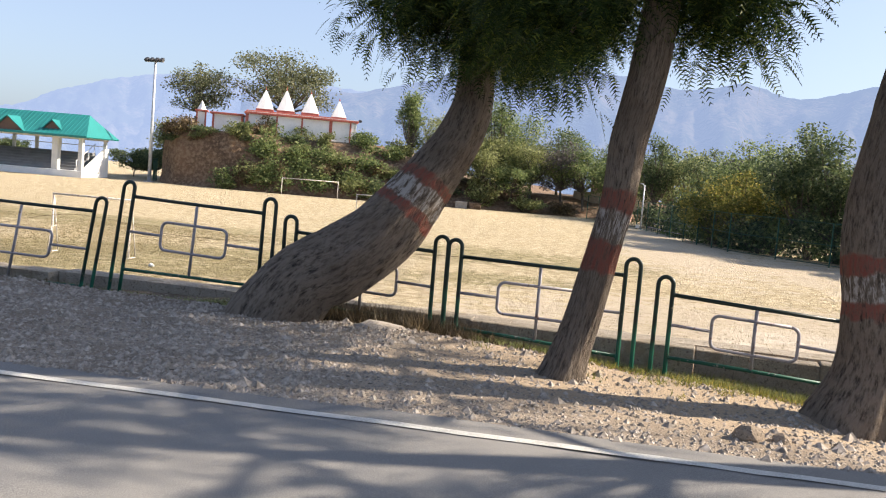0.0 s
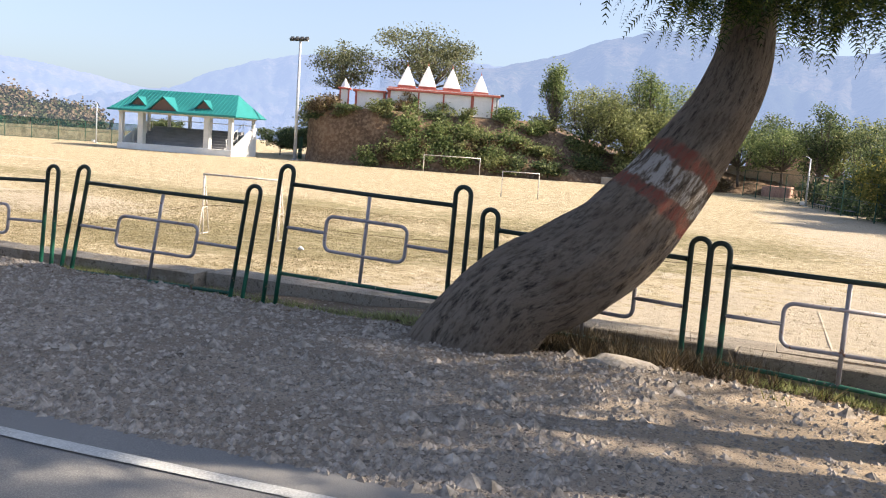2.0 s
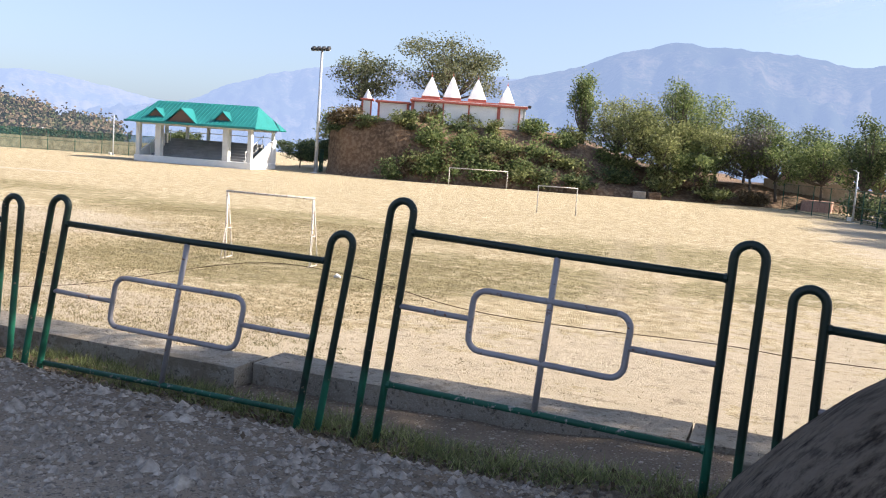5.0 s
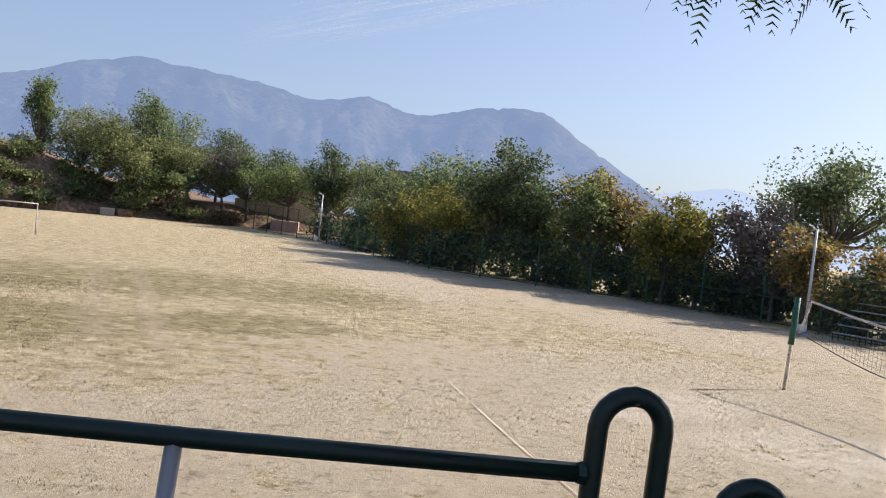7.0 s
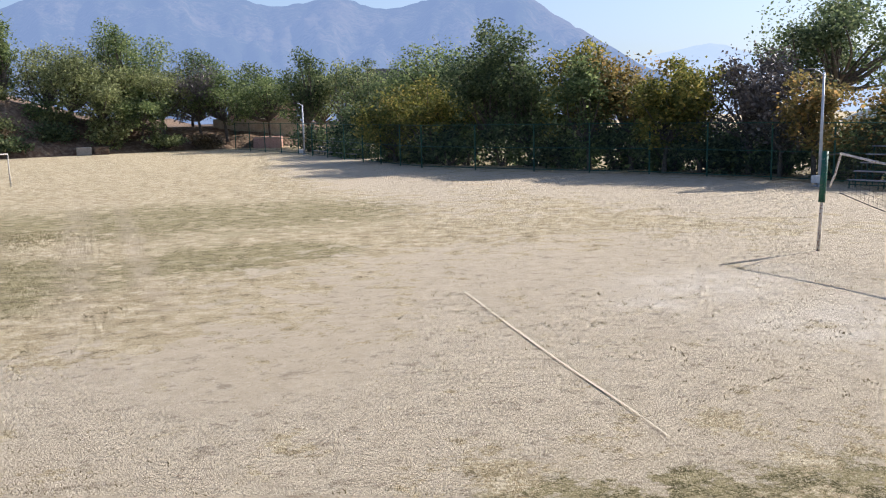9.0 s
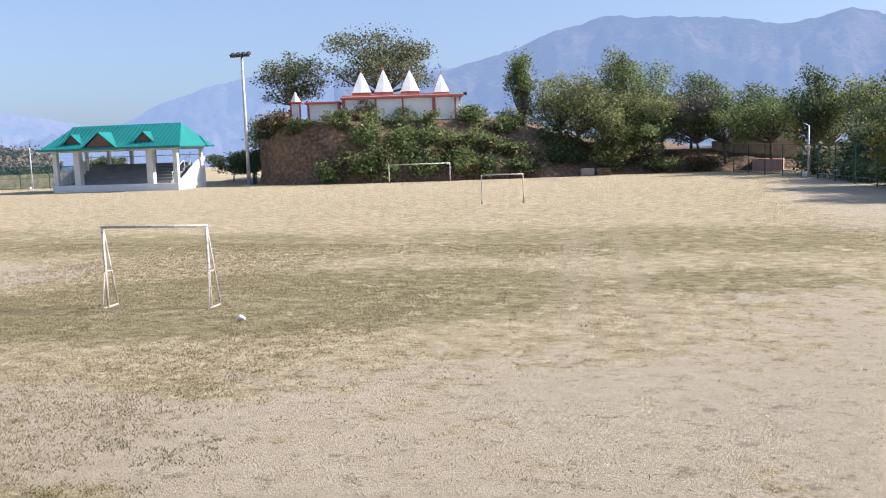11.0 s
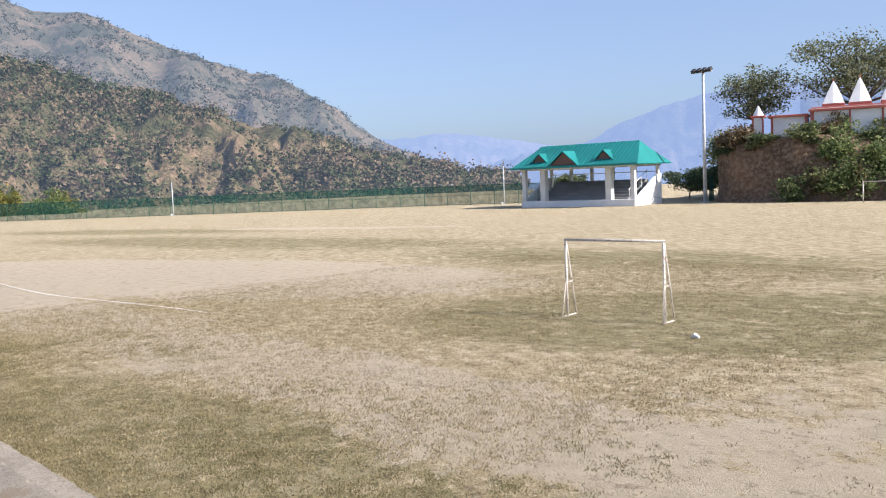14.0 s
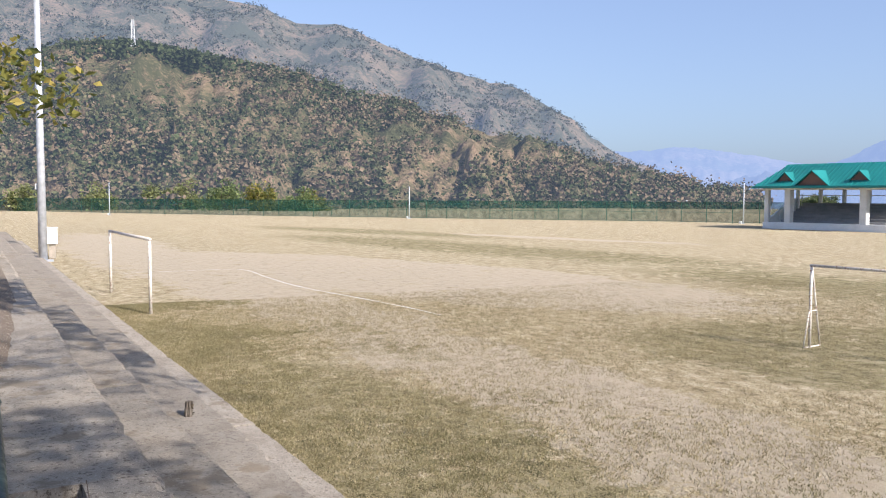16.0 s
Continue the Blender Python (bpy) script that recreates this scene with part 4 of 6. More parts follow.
# ---- pavilion ----
def pavilion():
    t = thing("spectator_pavilion", -75.1, 79.3, 0, "open white spectator pavilion with teal sheet roof and stepped seating", "pavilion", rz=12.3)
    hw, dp = 7.95, 7.0
    part("plinth", boxed(-hw, hw, 0, dp, -0.2, 0.78, bevel=0.03), WHITE, t, "stained white plinth")
    for i in range(7):
        part("seat_step", boxed(-hw + 1.6, hw - 1.6, 1.3 + 0.75 * i, 1.3 + 0.75 * i + (0.74 if i < 6 else 0.9), 0.78 + 0.004 * i, 1.02 + 0.34 * i, bevel=0.02), SEAT, t, "dark grey seating step")
    for s in (-1, 1):
        bm = bmesh.new()
        prof = [(0.6, 0.0), (dp, 0.0), (dp, 3.7), (5.8, 3.5), (0.6, 1.0)]
        a = [bm.verts.new((s * (hw - 0.02), y, z)) for y, z in prof]
        b = [bm.verts.new((s * (hw - 0.28), y, z)) for y, z in prof]
        bm.faces.new(a), bm.faces.new(b[::-1])
        for i in range(5):
            bm.faces.new((a[i], b[i], b[(i + 1) % 5], a[(i + 1) % 5]))
        bmesh.ops.recalc_face_normals(bm, faces=bm.faces)
        part("side_wall", bm, WHITE, t, "peeling whitewashed side wall")
        part("handrail", tubed([(s * (hw - 1.4), 1.2, 1.9), (s * (hw - 1.4), 6.2, 4.2)], 0.04, 6), WHITE, t)
        for k in range(4):
            part("rail_post", tubed([(s * (hw - 1.4), 1.4 + 1.5 * k, 1.0 + 0.5 * k), (s * (hw - 1.4), 1.4 + 1.5 * k, 1.99 + 0.69 * k)], 0.035, 6), WHITE, t)
    for x in (-hw + 0.35, -4.8, 4.4, hw - 0.35):
        wd = 0.26 if abs(x) > 6 else 0.38
        part("column", boxed(x - wd, x + wd, 0.15, 0.15 + 2 * wd, -0.05, 4.95, bevel=0.02), PILLAR, t, "square pale column")
    for i in range(6):
        x = -hw + 0.35 + i * (2 * hw - 0.7) / 5
        part("back_column", boxed(x - 0.18, x + 0.18, dp - 0.5, dp - 0.14, 0.5, 4.95, bevel=0.02), PILLAR, t, "square pale column")
    part("back_rail", tubed([(-hw + 0.4, dp - 0.3, 3.95), (hw - 0.4, dp - 0.3, 3.95)], 0.05, 6), WHITE, t)
    part("front_beam", boxed(-hw, hw, 0.1, 0.6, 4.62, 4.95, bevel=0.02), PILLAR, t)
    part("back_beam", boxed(-hw, hw, dp - 0.55, dp - 0.12, 4.62, 4.95, bevel=0.02), PILLAR, t)
    # roof: half-hipped, with three small gables towards the field
    e, rz_, rx = 4.95, 7.7, hw - 1.0
    o = 0.9
    pts = [(-hw - o, -o, e), (hw + o, -o, e), (hw + o, dp + o, e), (-hw - o, dp + o, e), (-rx, dp / 2, rz_), (rx, dp / 2, rz_),
           (-rx - 0.55, dp / 2 - 0.9, rz_ - 0.75), (-rx - 0.55, dp / 2 + 0.9, rz_ - 0.75), (rx + 0.55, dp / 2 - 0.9, rz_ - 0.75), (rx + 0.55, dp / 2 + 0.9, rz_ - 0.75)]
    fc = [(0, 1, 8, 5, 4, 6), (2, 3, 7, 4, 5, 9), (1, 2, 9, 8), (3, 0, 6, 7), (5, 8, 9), (4, 7, 6)]
    bm = bmesh.new()
    vs = [bm.verts.new(p) for p in pts]
    for f in fc:
        bm.faces.new([vs[i] for i in f])
    bmesh.ops.recalc_face_normals(bm, faces=bm.faces)
    bmesh.ops.solidify(bm, geom=list(bm.faces), thickness=0.12)
    roof = part("roof", bm, TEAL, t, "bright teal metal roof")
    part("fascia", boxed(-hw - o - 0.04, hw + o + 0.04, -o - 0.1, -o - 0.02, e - 0.16, e + 0.1, bevel=0.01), TEAL, t, "teal eaves board")
    slope = (rz_ - e) / (dp / 2 + o)
    for k in range(34):
        x = -hw - o + 0.3 + k * (2 * hw + 2 * o - 0.6) / 33
        lim = min(1.0, (hw + o - abs(x)) / (hw + o - rx))
        y1 = -o + (dp / 2 + o) * max(0.12, lim)
        part("roof_seam", tubed([(x, -o, e + 0.03), (x, y1 - 0.05, e + 0.03 + slope * (y1 + o - 0.05))], 0.035, 4), TEAL, roof)
    for x, w, h in ((-5.2, 1.15, 1.05), (-1.2, 2.1, 1.75), (3.9, 1.2, 1.1)):
        y0 = -0.75 if w > 1.5 else 0.15
        z0 = e + slope * (y0 + o)
        gable = part("gable", boxed(x - w * 0.82, x + w * 0.82, y0 + 0.14, y0 + 0.3, z0 - 0.1, z0 + 0.015), TEALDARK, roof, "brown gable board")
        bm = bmesh.new()
        tri = [bm.verts.new(p) for p in ((x - w * 0.9, y0 + 0.12, z0 + 0.02), (x + w * 0.9, y0 + 0.12, z0 + 0.02), (x, y0 + 0.12, z0 + h * 0.92))]
        bm.faces.new(tri)
        g = bmesh.ops.extrude_face_region(bm, geom=list(bm.faces))
        bmesh.ops.translate(bm, vec=(0, 0.14, 0), verts=[q for q in g["geom"] if isinstance(q, bmesh.types.BMVert)])
        bmesh.ops.recalc_face_normals(bm, faces=bm.faces)
        part("gable_face", bm, TEALDARK, roof, "brown gable board")
        back = y0 + h / slope
        bm = bmesh.new()
        for s in (-1, 1):
            q = [bm.verts.new(p) for p in ((x, y0 - 0.1, z0 + h + 0.06), (x + s * w * 1.08, y0 - 0.1, z0 - 0.06), (x + s * w * 1.08, y0 + 0.25, z0 + 0.04), (x, back, z0 + h + 0.06))]
            bm.faces.new(q if s < 0 else q[::-1])
        bmesh.ops.recalc_face_normals(bm, faces=bm.faces)
        bmesh.ops.solidify(bm, geom=list(bm.faces), thickness=0.09)
        part("gable_roof", bm, TEAL, roof)
    return t


pavilion()

# ---- earth bank with the temple ----
FOOT = spline([(-66, 97), (-61.5, 89.2), (-53.5, 89.2), (-44, 91.0), (-35, 94.5), (-25, 99.5), (-12, 106), (2, 112)], 10)


def bank_point(u, v):
    i = min(len(FOOT) - 1.001, u * (len(FOOT) - 1))
    k = int(i)
    p = FOOT[k] * (1 - i + k) + FOOT[k + 1] * (i - k)
    x, y = p
    top = 7.25 if x < -36 else 7.25 + (2.6 - 7.25) * min(1, (x + 36) / 14) if x < -22 else 2.6
    run = 2.0 if x < -52 else 2.0 + 5.5 * min(1.0, (x + 52) / 8)
    nx, ny = (-0.35, 0.94) if x < -36 else (0.12, 0.99) if x > -25 else (-0.15, 0.99)
    d = v * 34.0 if v > 0 else 0.0
    s = min(1.0, d / run)
    z = top * (s * s * (3 - 2 * s) if run < 3 else s ** 0.75) + (0.0 if s >= 1 else 0.55 * nz(x * 1.0 + d * 0.5, d + x * 0.3, 0.45) * math.sin(math.pi * s))
    wob = 0.9 * nz(x, z, 0.35, 3.0) * (1 if v > 0 else 0)
    return (x + nx * d + wob * 0.3, y + ny * d + wob * (1 - 0.6 * s), z - 0.05)


bank = part("earth_bank", grid_mesh(np.linspace(0, 1, 110), np.r_[np.linspace(0, 0.3, 34), np.linspace(0.33, 1, 10)], bank_point), EARTHBANK, None, "steep cut earth bank, brown soil and dry brush", True)
tagged(bank, kind="structure", category="ground")


def temple():
    t = thing("hilltop_temple", -53.2, 94.6, 7.2, "low white temple with red pillars and four white spires", "temple", rz=25.9)
    L = 14.2
    part("retaining_wall", boxed(-0.6, L + 1.5, -0.65, -0.1, -1.7, -0.02, bevel=0.04), RUBBLE, t, "dark rubble retaining wall")
    part("hall_wall", boxed(0, L - 0.2, 0, 5.0, -0.1, 2.62, bevel=0.02), WHITE, t, "whitewashed wall")
    part("cornice", boxed(-0.3, L + 0.3, -0.35, 5.3, 2.62, 2.9, bevel=0.03), RED, t, "red cornice slab")
    part("roof_deck", boxed(-0.2, L + 0.2, -0.2, 5.2, 2.9, 2.96, bevel=0.01), PILLAR, t, "pale roof deck")
    part("parapet", boxed(-0.1, L - 2.4, 0.05, 5.0, 2.96, 3.12, bevel=0.03), RED, t, "red parapet")
    for x in (0.05, 3.9, 7.15, 10.9, 13.5):
        w = 0.2 if x in (0.05, 10.9) else 0.1
        part("pillar", boxed(x - w, x + w, -0.12, 0.0, -0.1, 2.62, bevel=0.015), RED, t, "red painted pillar")
    part("base_band", boxed(0, L - 0.2, -0.08, 0.0, -0.12, 0.06), WHITE, t)
    for x, w, h, z in ((2.2, 1.15, 2.35, 3.1), (4.9, 1.15, 2.55, 3.1), (8.1, 1.15, 2.4, 3.1), (11.9, 1.0, 2.0, 2.9)):
        sp = part("spire_base", boxed(x - w, x + w, 0.6, 0.6 + 2 * w, z - 0.05, z + 0.36, bevel=0.04), RED, t, "red spire base")
        bm = bmesh.new()
        prev = None
        for i in range(9):
            f = i / 8
            q = w * 0.92 * (1 - f) ** 0.92 + 0.03
            ring = [bm.verts.new((x + a * q, 0.6 + w + b * q, z + 0.36 + f * (h + 0.19))) for a, b in ((-1, -1), (0, -1.1), (1, -1), (1.1, 0), (1, 1), (0, 1.1), (-1, 1), (-1.1, 0))]
            if prev:
                for j in range(8):
                    bm.faces.new((prev[j], prev[(j + 1) % 8], ring[(j + 1) % 8], ring[j]))
            prev = ring
        bm.faces.new(prev)
        part("spire", bm, WHITE, t, "white tapering spire")
        part("finial", tubed([(x, 0.6 + w, z + 0.5 + h), (x, 0.6 + w, z + 0.66 + h), (x, 0.6 + w, z + 0.74 + h), (x, 0.6 + w, z + 1.05 + h)], [0.05, 0.11, 0.03, 0.012], 7), RED, t, "small finial")
    part("hall_left", boxed(-4.3, -0.5, 0.5, 4.0, -0.1, 2.25, bevel=0.02), WHITE, t, "whitewashed wall")
    part("left_cornice", boxed(-4.7, -0.35, 0.1, 4.2, 2.25, 2.5, bevel=0.03), RED, t, "red cornice slab")
    for x in (-4.25, -0.6):
        part("pillar", boxed(x - 0.13, x + 0.13, 0.36, 0.5, -0.1, 2.25, bevel=0.015), RED, t, "red painted pillar")
    part("kiosk_wall", boxed(-6.3, -5.3, 0.6, 1.6, -0.1, 2.35, bevel=0.02), WHITE, t, "whitewashed kiosk")
    for x in (-6.35, -5.25):
        part("kiosk_post", boxed(x - 0.1, x + 0.1, 0.5, 0.66, -0.1, 2.4, bevel=0.01), RED, t, "red painted post")
    part("kiosk_cornice", boxed(-6.6, -5.0, 0.35, 1.85, 2.4, 2.62, bevel=0.03), RED, t, "red cornice slab")
    bm = bmesh.new()
    bmesh.ops.create_cone(bm, segments=8, radius1=0.62, radius2=0.03, depth=1.2, matrix=pose(-5.8, 1.1, 3.22))
    part("kiosk_spire", bm, WHITE, t, "small white spire")
    part("end_porch", boxed(L - 0.1, L + 0.1, 0.1, 1.6, -0.1, 2.62, bevel=0.02), PILLAR, t, "pale end wall")
    part("loudspeaker", boxed(L + 0.3, L + 0.75, -0.2, 0.2, 2.75, 3.1, bevel=0.06), BLACK, t, "dark loudspeaker horn")
    return t


temple()

# ---- trees and shrubs on and beside the bank ----
tree("temple_tree", -64.4, 100.2, 6.7, 9.9, 9.4, LEAF_TEMPLE, "leafy olive-green tree beside the temple", 21, 6200, 0.31, 0.38)
tree("temple_tree", -53.0, 106.5, 7.0, 12.9, 15.8, LEAF_TEMPLE, "broad spreading tree behind the temple spires", 22, 11000, 0.33, 0.36)
for i, (x, y, z, w, h, mat, lab) in enumerate((
        (-60.5, 91.0, 6.2, 5.0, 2.6, LEAF_DRY, "dry brown brush on the bank edge"),
        (-57.0, 91.2, 5.6, 4.0, 1.5, LEAF_DRY, "dry brown brush on the bank edge"),
        (-63.0, 92.0, 4.6, 4.0, 4.0, LEAF_OLIVE, "green brush on the bank side"),
        (-48.8, 92.4, 3.4, 5.2, 4.6, LEAF_GREEN, "dense dark green shrub on the bank"),
        (-50.6, 90.6, 0.6, 4.6, 3.2, LEAF_OLIVE, "tangled olive shrub at the bank foot"),
        (-45.2, 93.6, 2.6, 6.0, 3.6, LEAF_GREEN, "dense green shrub on the bank"),
        (-46.6, 91.2, 0.4, 5.5, 3.0, LEAF_GREEN, "green shrub at the bank foot"),
        (-41.2, 95.8, 3.2, 6.5, 3.0, LEAF_OLIVE, "olive shrub on the bank slope"),
        (-42.0, 92.6, 0.6, 5.5, 2.8, LEAF_GREEN, "green shrub at the bank foot"),
        (-37.5, 97.2, 3.0, 6.0, 2.8, LEAF_GREEN, "green shrub on the bank slope"),
        (-37.4, 94.4, 0.5, 5.5, 2.4, LEAF_OLIVE, "olive shrub at the bank foot"),
        (-33.0, 98.6, 2.2, 6.0, 2.4, LEAF_OLIVE, "olive shrub on the bank slope"),
        (-31.8, 97.0, 0.5, 5.0, 1.8, LEAF_DARK, "dark shrub at the bank foot"),
        (-28.0, 100.5, 1.4, 5.0, 2.2, LEAF_DARK, "dark shrub at the bank foot"),
        (-40.0, 101.5, 6.8, 5.0, 2.2, LEAF_GREEN, "green shrub beside the temple"),
        (-35.0, 104.0, 6.0, 5.0, 2.0, LEAF_OLIVE, "olive shrub on the bank top"),
        (-17.0, 103.5, 0.6, 4.0, 1.6, LEAF_OLIVE, "low olive shrub at the field edge"),
        (-12.5, 104.5, 0.4, 3.6, 1.3, LEAF_DRY, "dry tuft at the field edge"),
        (-22.5, 101.6, 0.6, 4.4, 3.2, LEAF_OLIVE, "olive shrub at the field edge"))):
    bush("shrub", x, y, z, w, h, mat, lab, 100 + i, 1500, 0.36, "shrubs on the bank")
for i, (x, y, z, w, h, mat, lab, k) in enumerate((
        (-66.5, 99.0, 0.0, 6.0, 6.2, LEAF_DARK, "dark green tree behind the pavilion", "round"),
        (-70.5, 100.0, 0.0, 5.0, 4.6, LEAF_DARK, "dark leafy tree behind the gate", "round"),
        (-76.0, 103.0, 0.0, 6.0, 4.0, LEAF_DARK, "dark leafy tree behind the gate", "round"),
        (-94.0, 97.0, 0.0, 5.0, 3.6, LEAF_OLIVE, "small olive tree by the far fence", "round"),
        (-88.0, 92.0, 0.0, 4.5, 4.2, LEAF_DARK, "small dark tree by the pavilion", "round"),
        (-34.2, 105.0, 4.2, 4.0, 11.6, LEAF_GREEN, "tall thin conifer-like tree on the bank", "round"),
        (-27.0, 104.0, 2.0, 8.0, 10.6, LEAF_OLIVE, "leafy olive tree on the bank", "round"),
        (-23.5, 103.2, 1.0, 6.5, 8.6, LEAF_OLIVE, "leafy olive tree on the bank", "round"),
        (-22.0, 107.5, 2.0, 5.5, 12.2, LEAF_GREEN, "tall slender green tree on the bank", "round"),
        (-17.5, 107.0, 1.5, 7.0, 9.2, LEAF_OLIVE, "leafy olive tree on the bank", "round"),
        (-13.5, 108.5, 1.0, 7.0, 8.8, LEAF_BARE, "thin half-bare tree above the field", "round"),
        (-10.5, 108.0, 1.0, 7.5, 8.6, LEAF_GREEN, "green spreading tree above the field", "round"),
        (-5.5, 108.0, 1.0, 8.0, 8.0, LEAF_GREEN, "green spreading tree over the ramp", "round"),
        (-1.0, 101.0, 0.0, 4.5, 10.6, LEAF_DARK, "dark conifer-like tree by the netting", "round"),
        (2.8, 99.0, 0.0, 7.0, 9.4, LEAF_OLIVE, "thin olive tree by the netting", "round"),
        (5.5, 84.0, 0.0, 7.0, 5.4, LEAF_DARK, "dark hedge tree behind the netting", "round"),
        (-30.5, 108.0, 3.0, 7.0, 9.6, LEAF_OLIVE, "leafy olive tree on the bank", "round"),
        (-25.0, 110.0, 2.0, 8.0, 11.0, LEAF_OLIVE, "tall leafy olive tree behind others", "round"),
        (-19.5, 104.2, 0.8, 5.5, 6.4, LEAF_GREEN, "young green tree at the field edge", "round"),
        (-20.5, 112.0, 2.0, 8.0, 11.4, LEAF_GREEN, "tall green tree behind others", "round"),
        (-15.0, 113.0, 1.5, 8.0, 9.8, LEAF_DARK, "dark leafy tree behind others", "round"),
        (-8.5, 114.0, 1.0, 8.0, 9.0, LEAF_DARK, "dark leafy tree behind others", "round"),
        (0.5, 106.0, 0.0, 7.5, 9.8, LEAF_GREEN, "green leafy tree behind the lamp", "round"),
        (6.2, 94.0, 0.0, 8.0, 9.2, LEAF_DARK, "dark leafy tree behind others", "round"),
        (9.5, 82.0, 0.0, 8.0, 8.6, LEAF_DARK, "dark leafy tree behind others", "round"),
        (14.5, 72.0, 0.0, 8.0, 8.2, LEAF_DARK, "dark leafy tree behind others", "round"))):
    tree("tree", x, y, z, h, w * 1.15, mat, lab, 200 + i, 6800, 0.27, 0.30, k)


def polar(az, d):
    return -math.sin(radians(az)) * d + 0.4, math.cos(radians(az)) * d


for i, (a, d, h, w, mat, lab, k, n, stem) in enumerate((
        (-4.6, 70, 6.0, 6.5, LEAF_YELLOW, "yellowing bushy tree behind the netting", "round", 2600, 0.2),
        (-7.2, 67, 6.3, 6.5, LEAF_YELLOW, "yellowing bushy tree behind the netting", "round", 2600, 0.2),
        (-7.3, 74, 10.0, 9.0, LEAF_GREEN, "green spreading tree above the field", "round", 3000, 0.4),
        (-11.2, 64, 9.4, 6.5, LEAF_DARK, "dense dark tree behind the netting", "round", 3400, 0.2),
        (-13.3, 62, 9.0, 5.5, LEAF_DARK, "dense dark tree behind the netting", "round", 3000, 0.2),
        (-15.6, 60, 8.2, 5.5, LEAF_YELLOW, "tree with yellow-green leaves", "round", 2600, 0.35),
        (-17.0, 57, 6.6, 5.0, LEAF_GREEN, "green tree behind the netting", "round", 2200, 0.3),
        (-19.6, 57, 7.4, 6.0, LEAF_ORANGE, "tree with orange and yellow leaves", "round", 2600, 0.35),
        (-21.6, 54, 6.2, 4.5, LEAF_YELLOW, "tree with yellow autumn leaves", "round", 2000, 0.35),
        (-23.8, 54, 6.8, 5.0, LEAF_YELLOW, "tree with yellow-green leaves", "round", 2200, 0.38),
        (-26.6, 53, 7.6, 5.0, LEAF_BARE, "nearly bare twiggy tree behind netting", "round", 1500, 0.3),
        (-28.4, 51, 6.0, 4.0, LEAF_BARE, "nearly bare twiggy tree behind netting", "round", 1100, 0.3),
        (-31.0, 60, 11.2, 11.0, LEAF_DARK, "tall umbrella-shaped dark green tree", "round", 5200, 0.5),
        (-30.3, 49, 5.6, 4.0, LEAF_ORANGE, "young tree with orange leaves", "round", 1300, 0.4),
        (-35.5, 50, 5.2, 6.5, LEAF_ORANGE, "young tree with orange leaves", "round", 1900, 0.35),
        (-39.6, 47, 2.8, 4.0, LEAF_YELLOW, "yellowing bush behind the stands", "round", 1500, 0.25),
        (-10.0, 68, 5.2, 7.0, LEAF_DARK, "dark undergrowth behind the netting", "round", 2200, 0.12),
        (-15.0, 62, 4.2, 7.0, LEAF_DARK, "dark undergrowth behind the netting", "round", 2000, 0.12),
        (-19.5, 58, 3.4, 6.5, LEAF_GREEN, "green undergrowth behind the netting", "round", 1700, 0.12),
        (-24.0, 55, 3.2, 6.0, LEAF_DARK, "green undergrowth behind the netting", "round", 1600, 0.12),
        (-28.0, 54, 3.0, 6.0, LEAF_DARK, "green undergrowth behind the netting", "round", 1500, 0.12),
        (-33.0, 53, 3.0, 6.5, LEAF_GREEN, "green undergrowth behind the stands", "round", 1500, 0.12))):
    x, y = polar(a, d)
    tree("tree", x, y, -0.1, h, w, mat, lab, 300 + i, int(n * 2.7), 0.245, stem, k)
tree("tree", -25.0, -4.2, VERGE - 0.1, 6.4, 7.0, LEAF_YELLOW, "roadside tree with yellow-green leaves", 391, 2600, 0.3, 0.4)

r5 = np.random.default_rng(81)
for i in range(40):
    u, v = r5.uniform(0.30, 0.72), r5.uniform(0.005, 0.24)
    x, y, z = bank_point(u, v)
    mat = (LEAF_GREEN, LEAF_OLIVE, LEAF_DARK, LEAF_DRY)[int(r5.choice(4, p=[0.36, 0.36, 0.13, 0.15]))]
    bush("shrub", x, y, z - 0.15, r5.uniform(2.2, 4.2), r5.uniform(1.2, 2.6), mat, "tangled shrub growing on the bank slope", 500 + i, 800, 0.33, "shrubs on the bank")
for i in range(14):
    x, y, z = bank_point(r5.uniform(0.10, 0.30), r5.uniform(0.045, 0.075))
    bush("dry_brush", x, y, z - 0.5, r5.uniform(1.6, 3.2), r5.uniform(0.6, 1.1), (LEAF_DRY, LEAF_DARK, LEAF_OLIVE)[i % 3], "dry brown brush hanging over the bank edge", 560 + i, 600, 0.28, "shrubs on the bank")
for i in range(16):
    a = r5.uniform(72, 99)
    x, y = polar(a, r5.uniform(212, 232) if a < 80 else r5.uniform(225, 250))
    tree("tree", x, y, -3.0, r5.uniform(6.5, 11), r5.uniform(7, 12), (LEAF_OLIVE, LEAF_OLIVE, LEAF_YELLOW, LEAF_GREEN)[i % 4], "leafy tree beyond the far fence", 600 + i, 1500, 0.7, 0.15)

HEDGE = spline([(-7.0, 106.0), (1.5, 90.0), (6.2, 73.5), (10.0, 64.0), (16.0, 57.5), (21.5, 52.5), (26.0, 46.0), (31.0, 37.0)], 6)
for i, p in enumerate(HEDGE):
    if i < 5 or (i % 3 == 2 and i > 8):
        continue
    bush("hedge_shrub", p[0] + r5.normal() * 0.5, p[1] + r5.normal() * 0.5, -0.1, r5.uniform(3.6, 5.0), r5.uniform(2.2, 3.6), (LEAF_DARK, LEAF_GREEN, LEAF_DARK)[i % 3],
         "dark hedge shrub behind the netting fence", 700 + i, 900, 0.34, "hedge behind the netting")

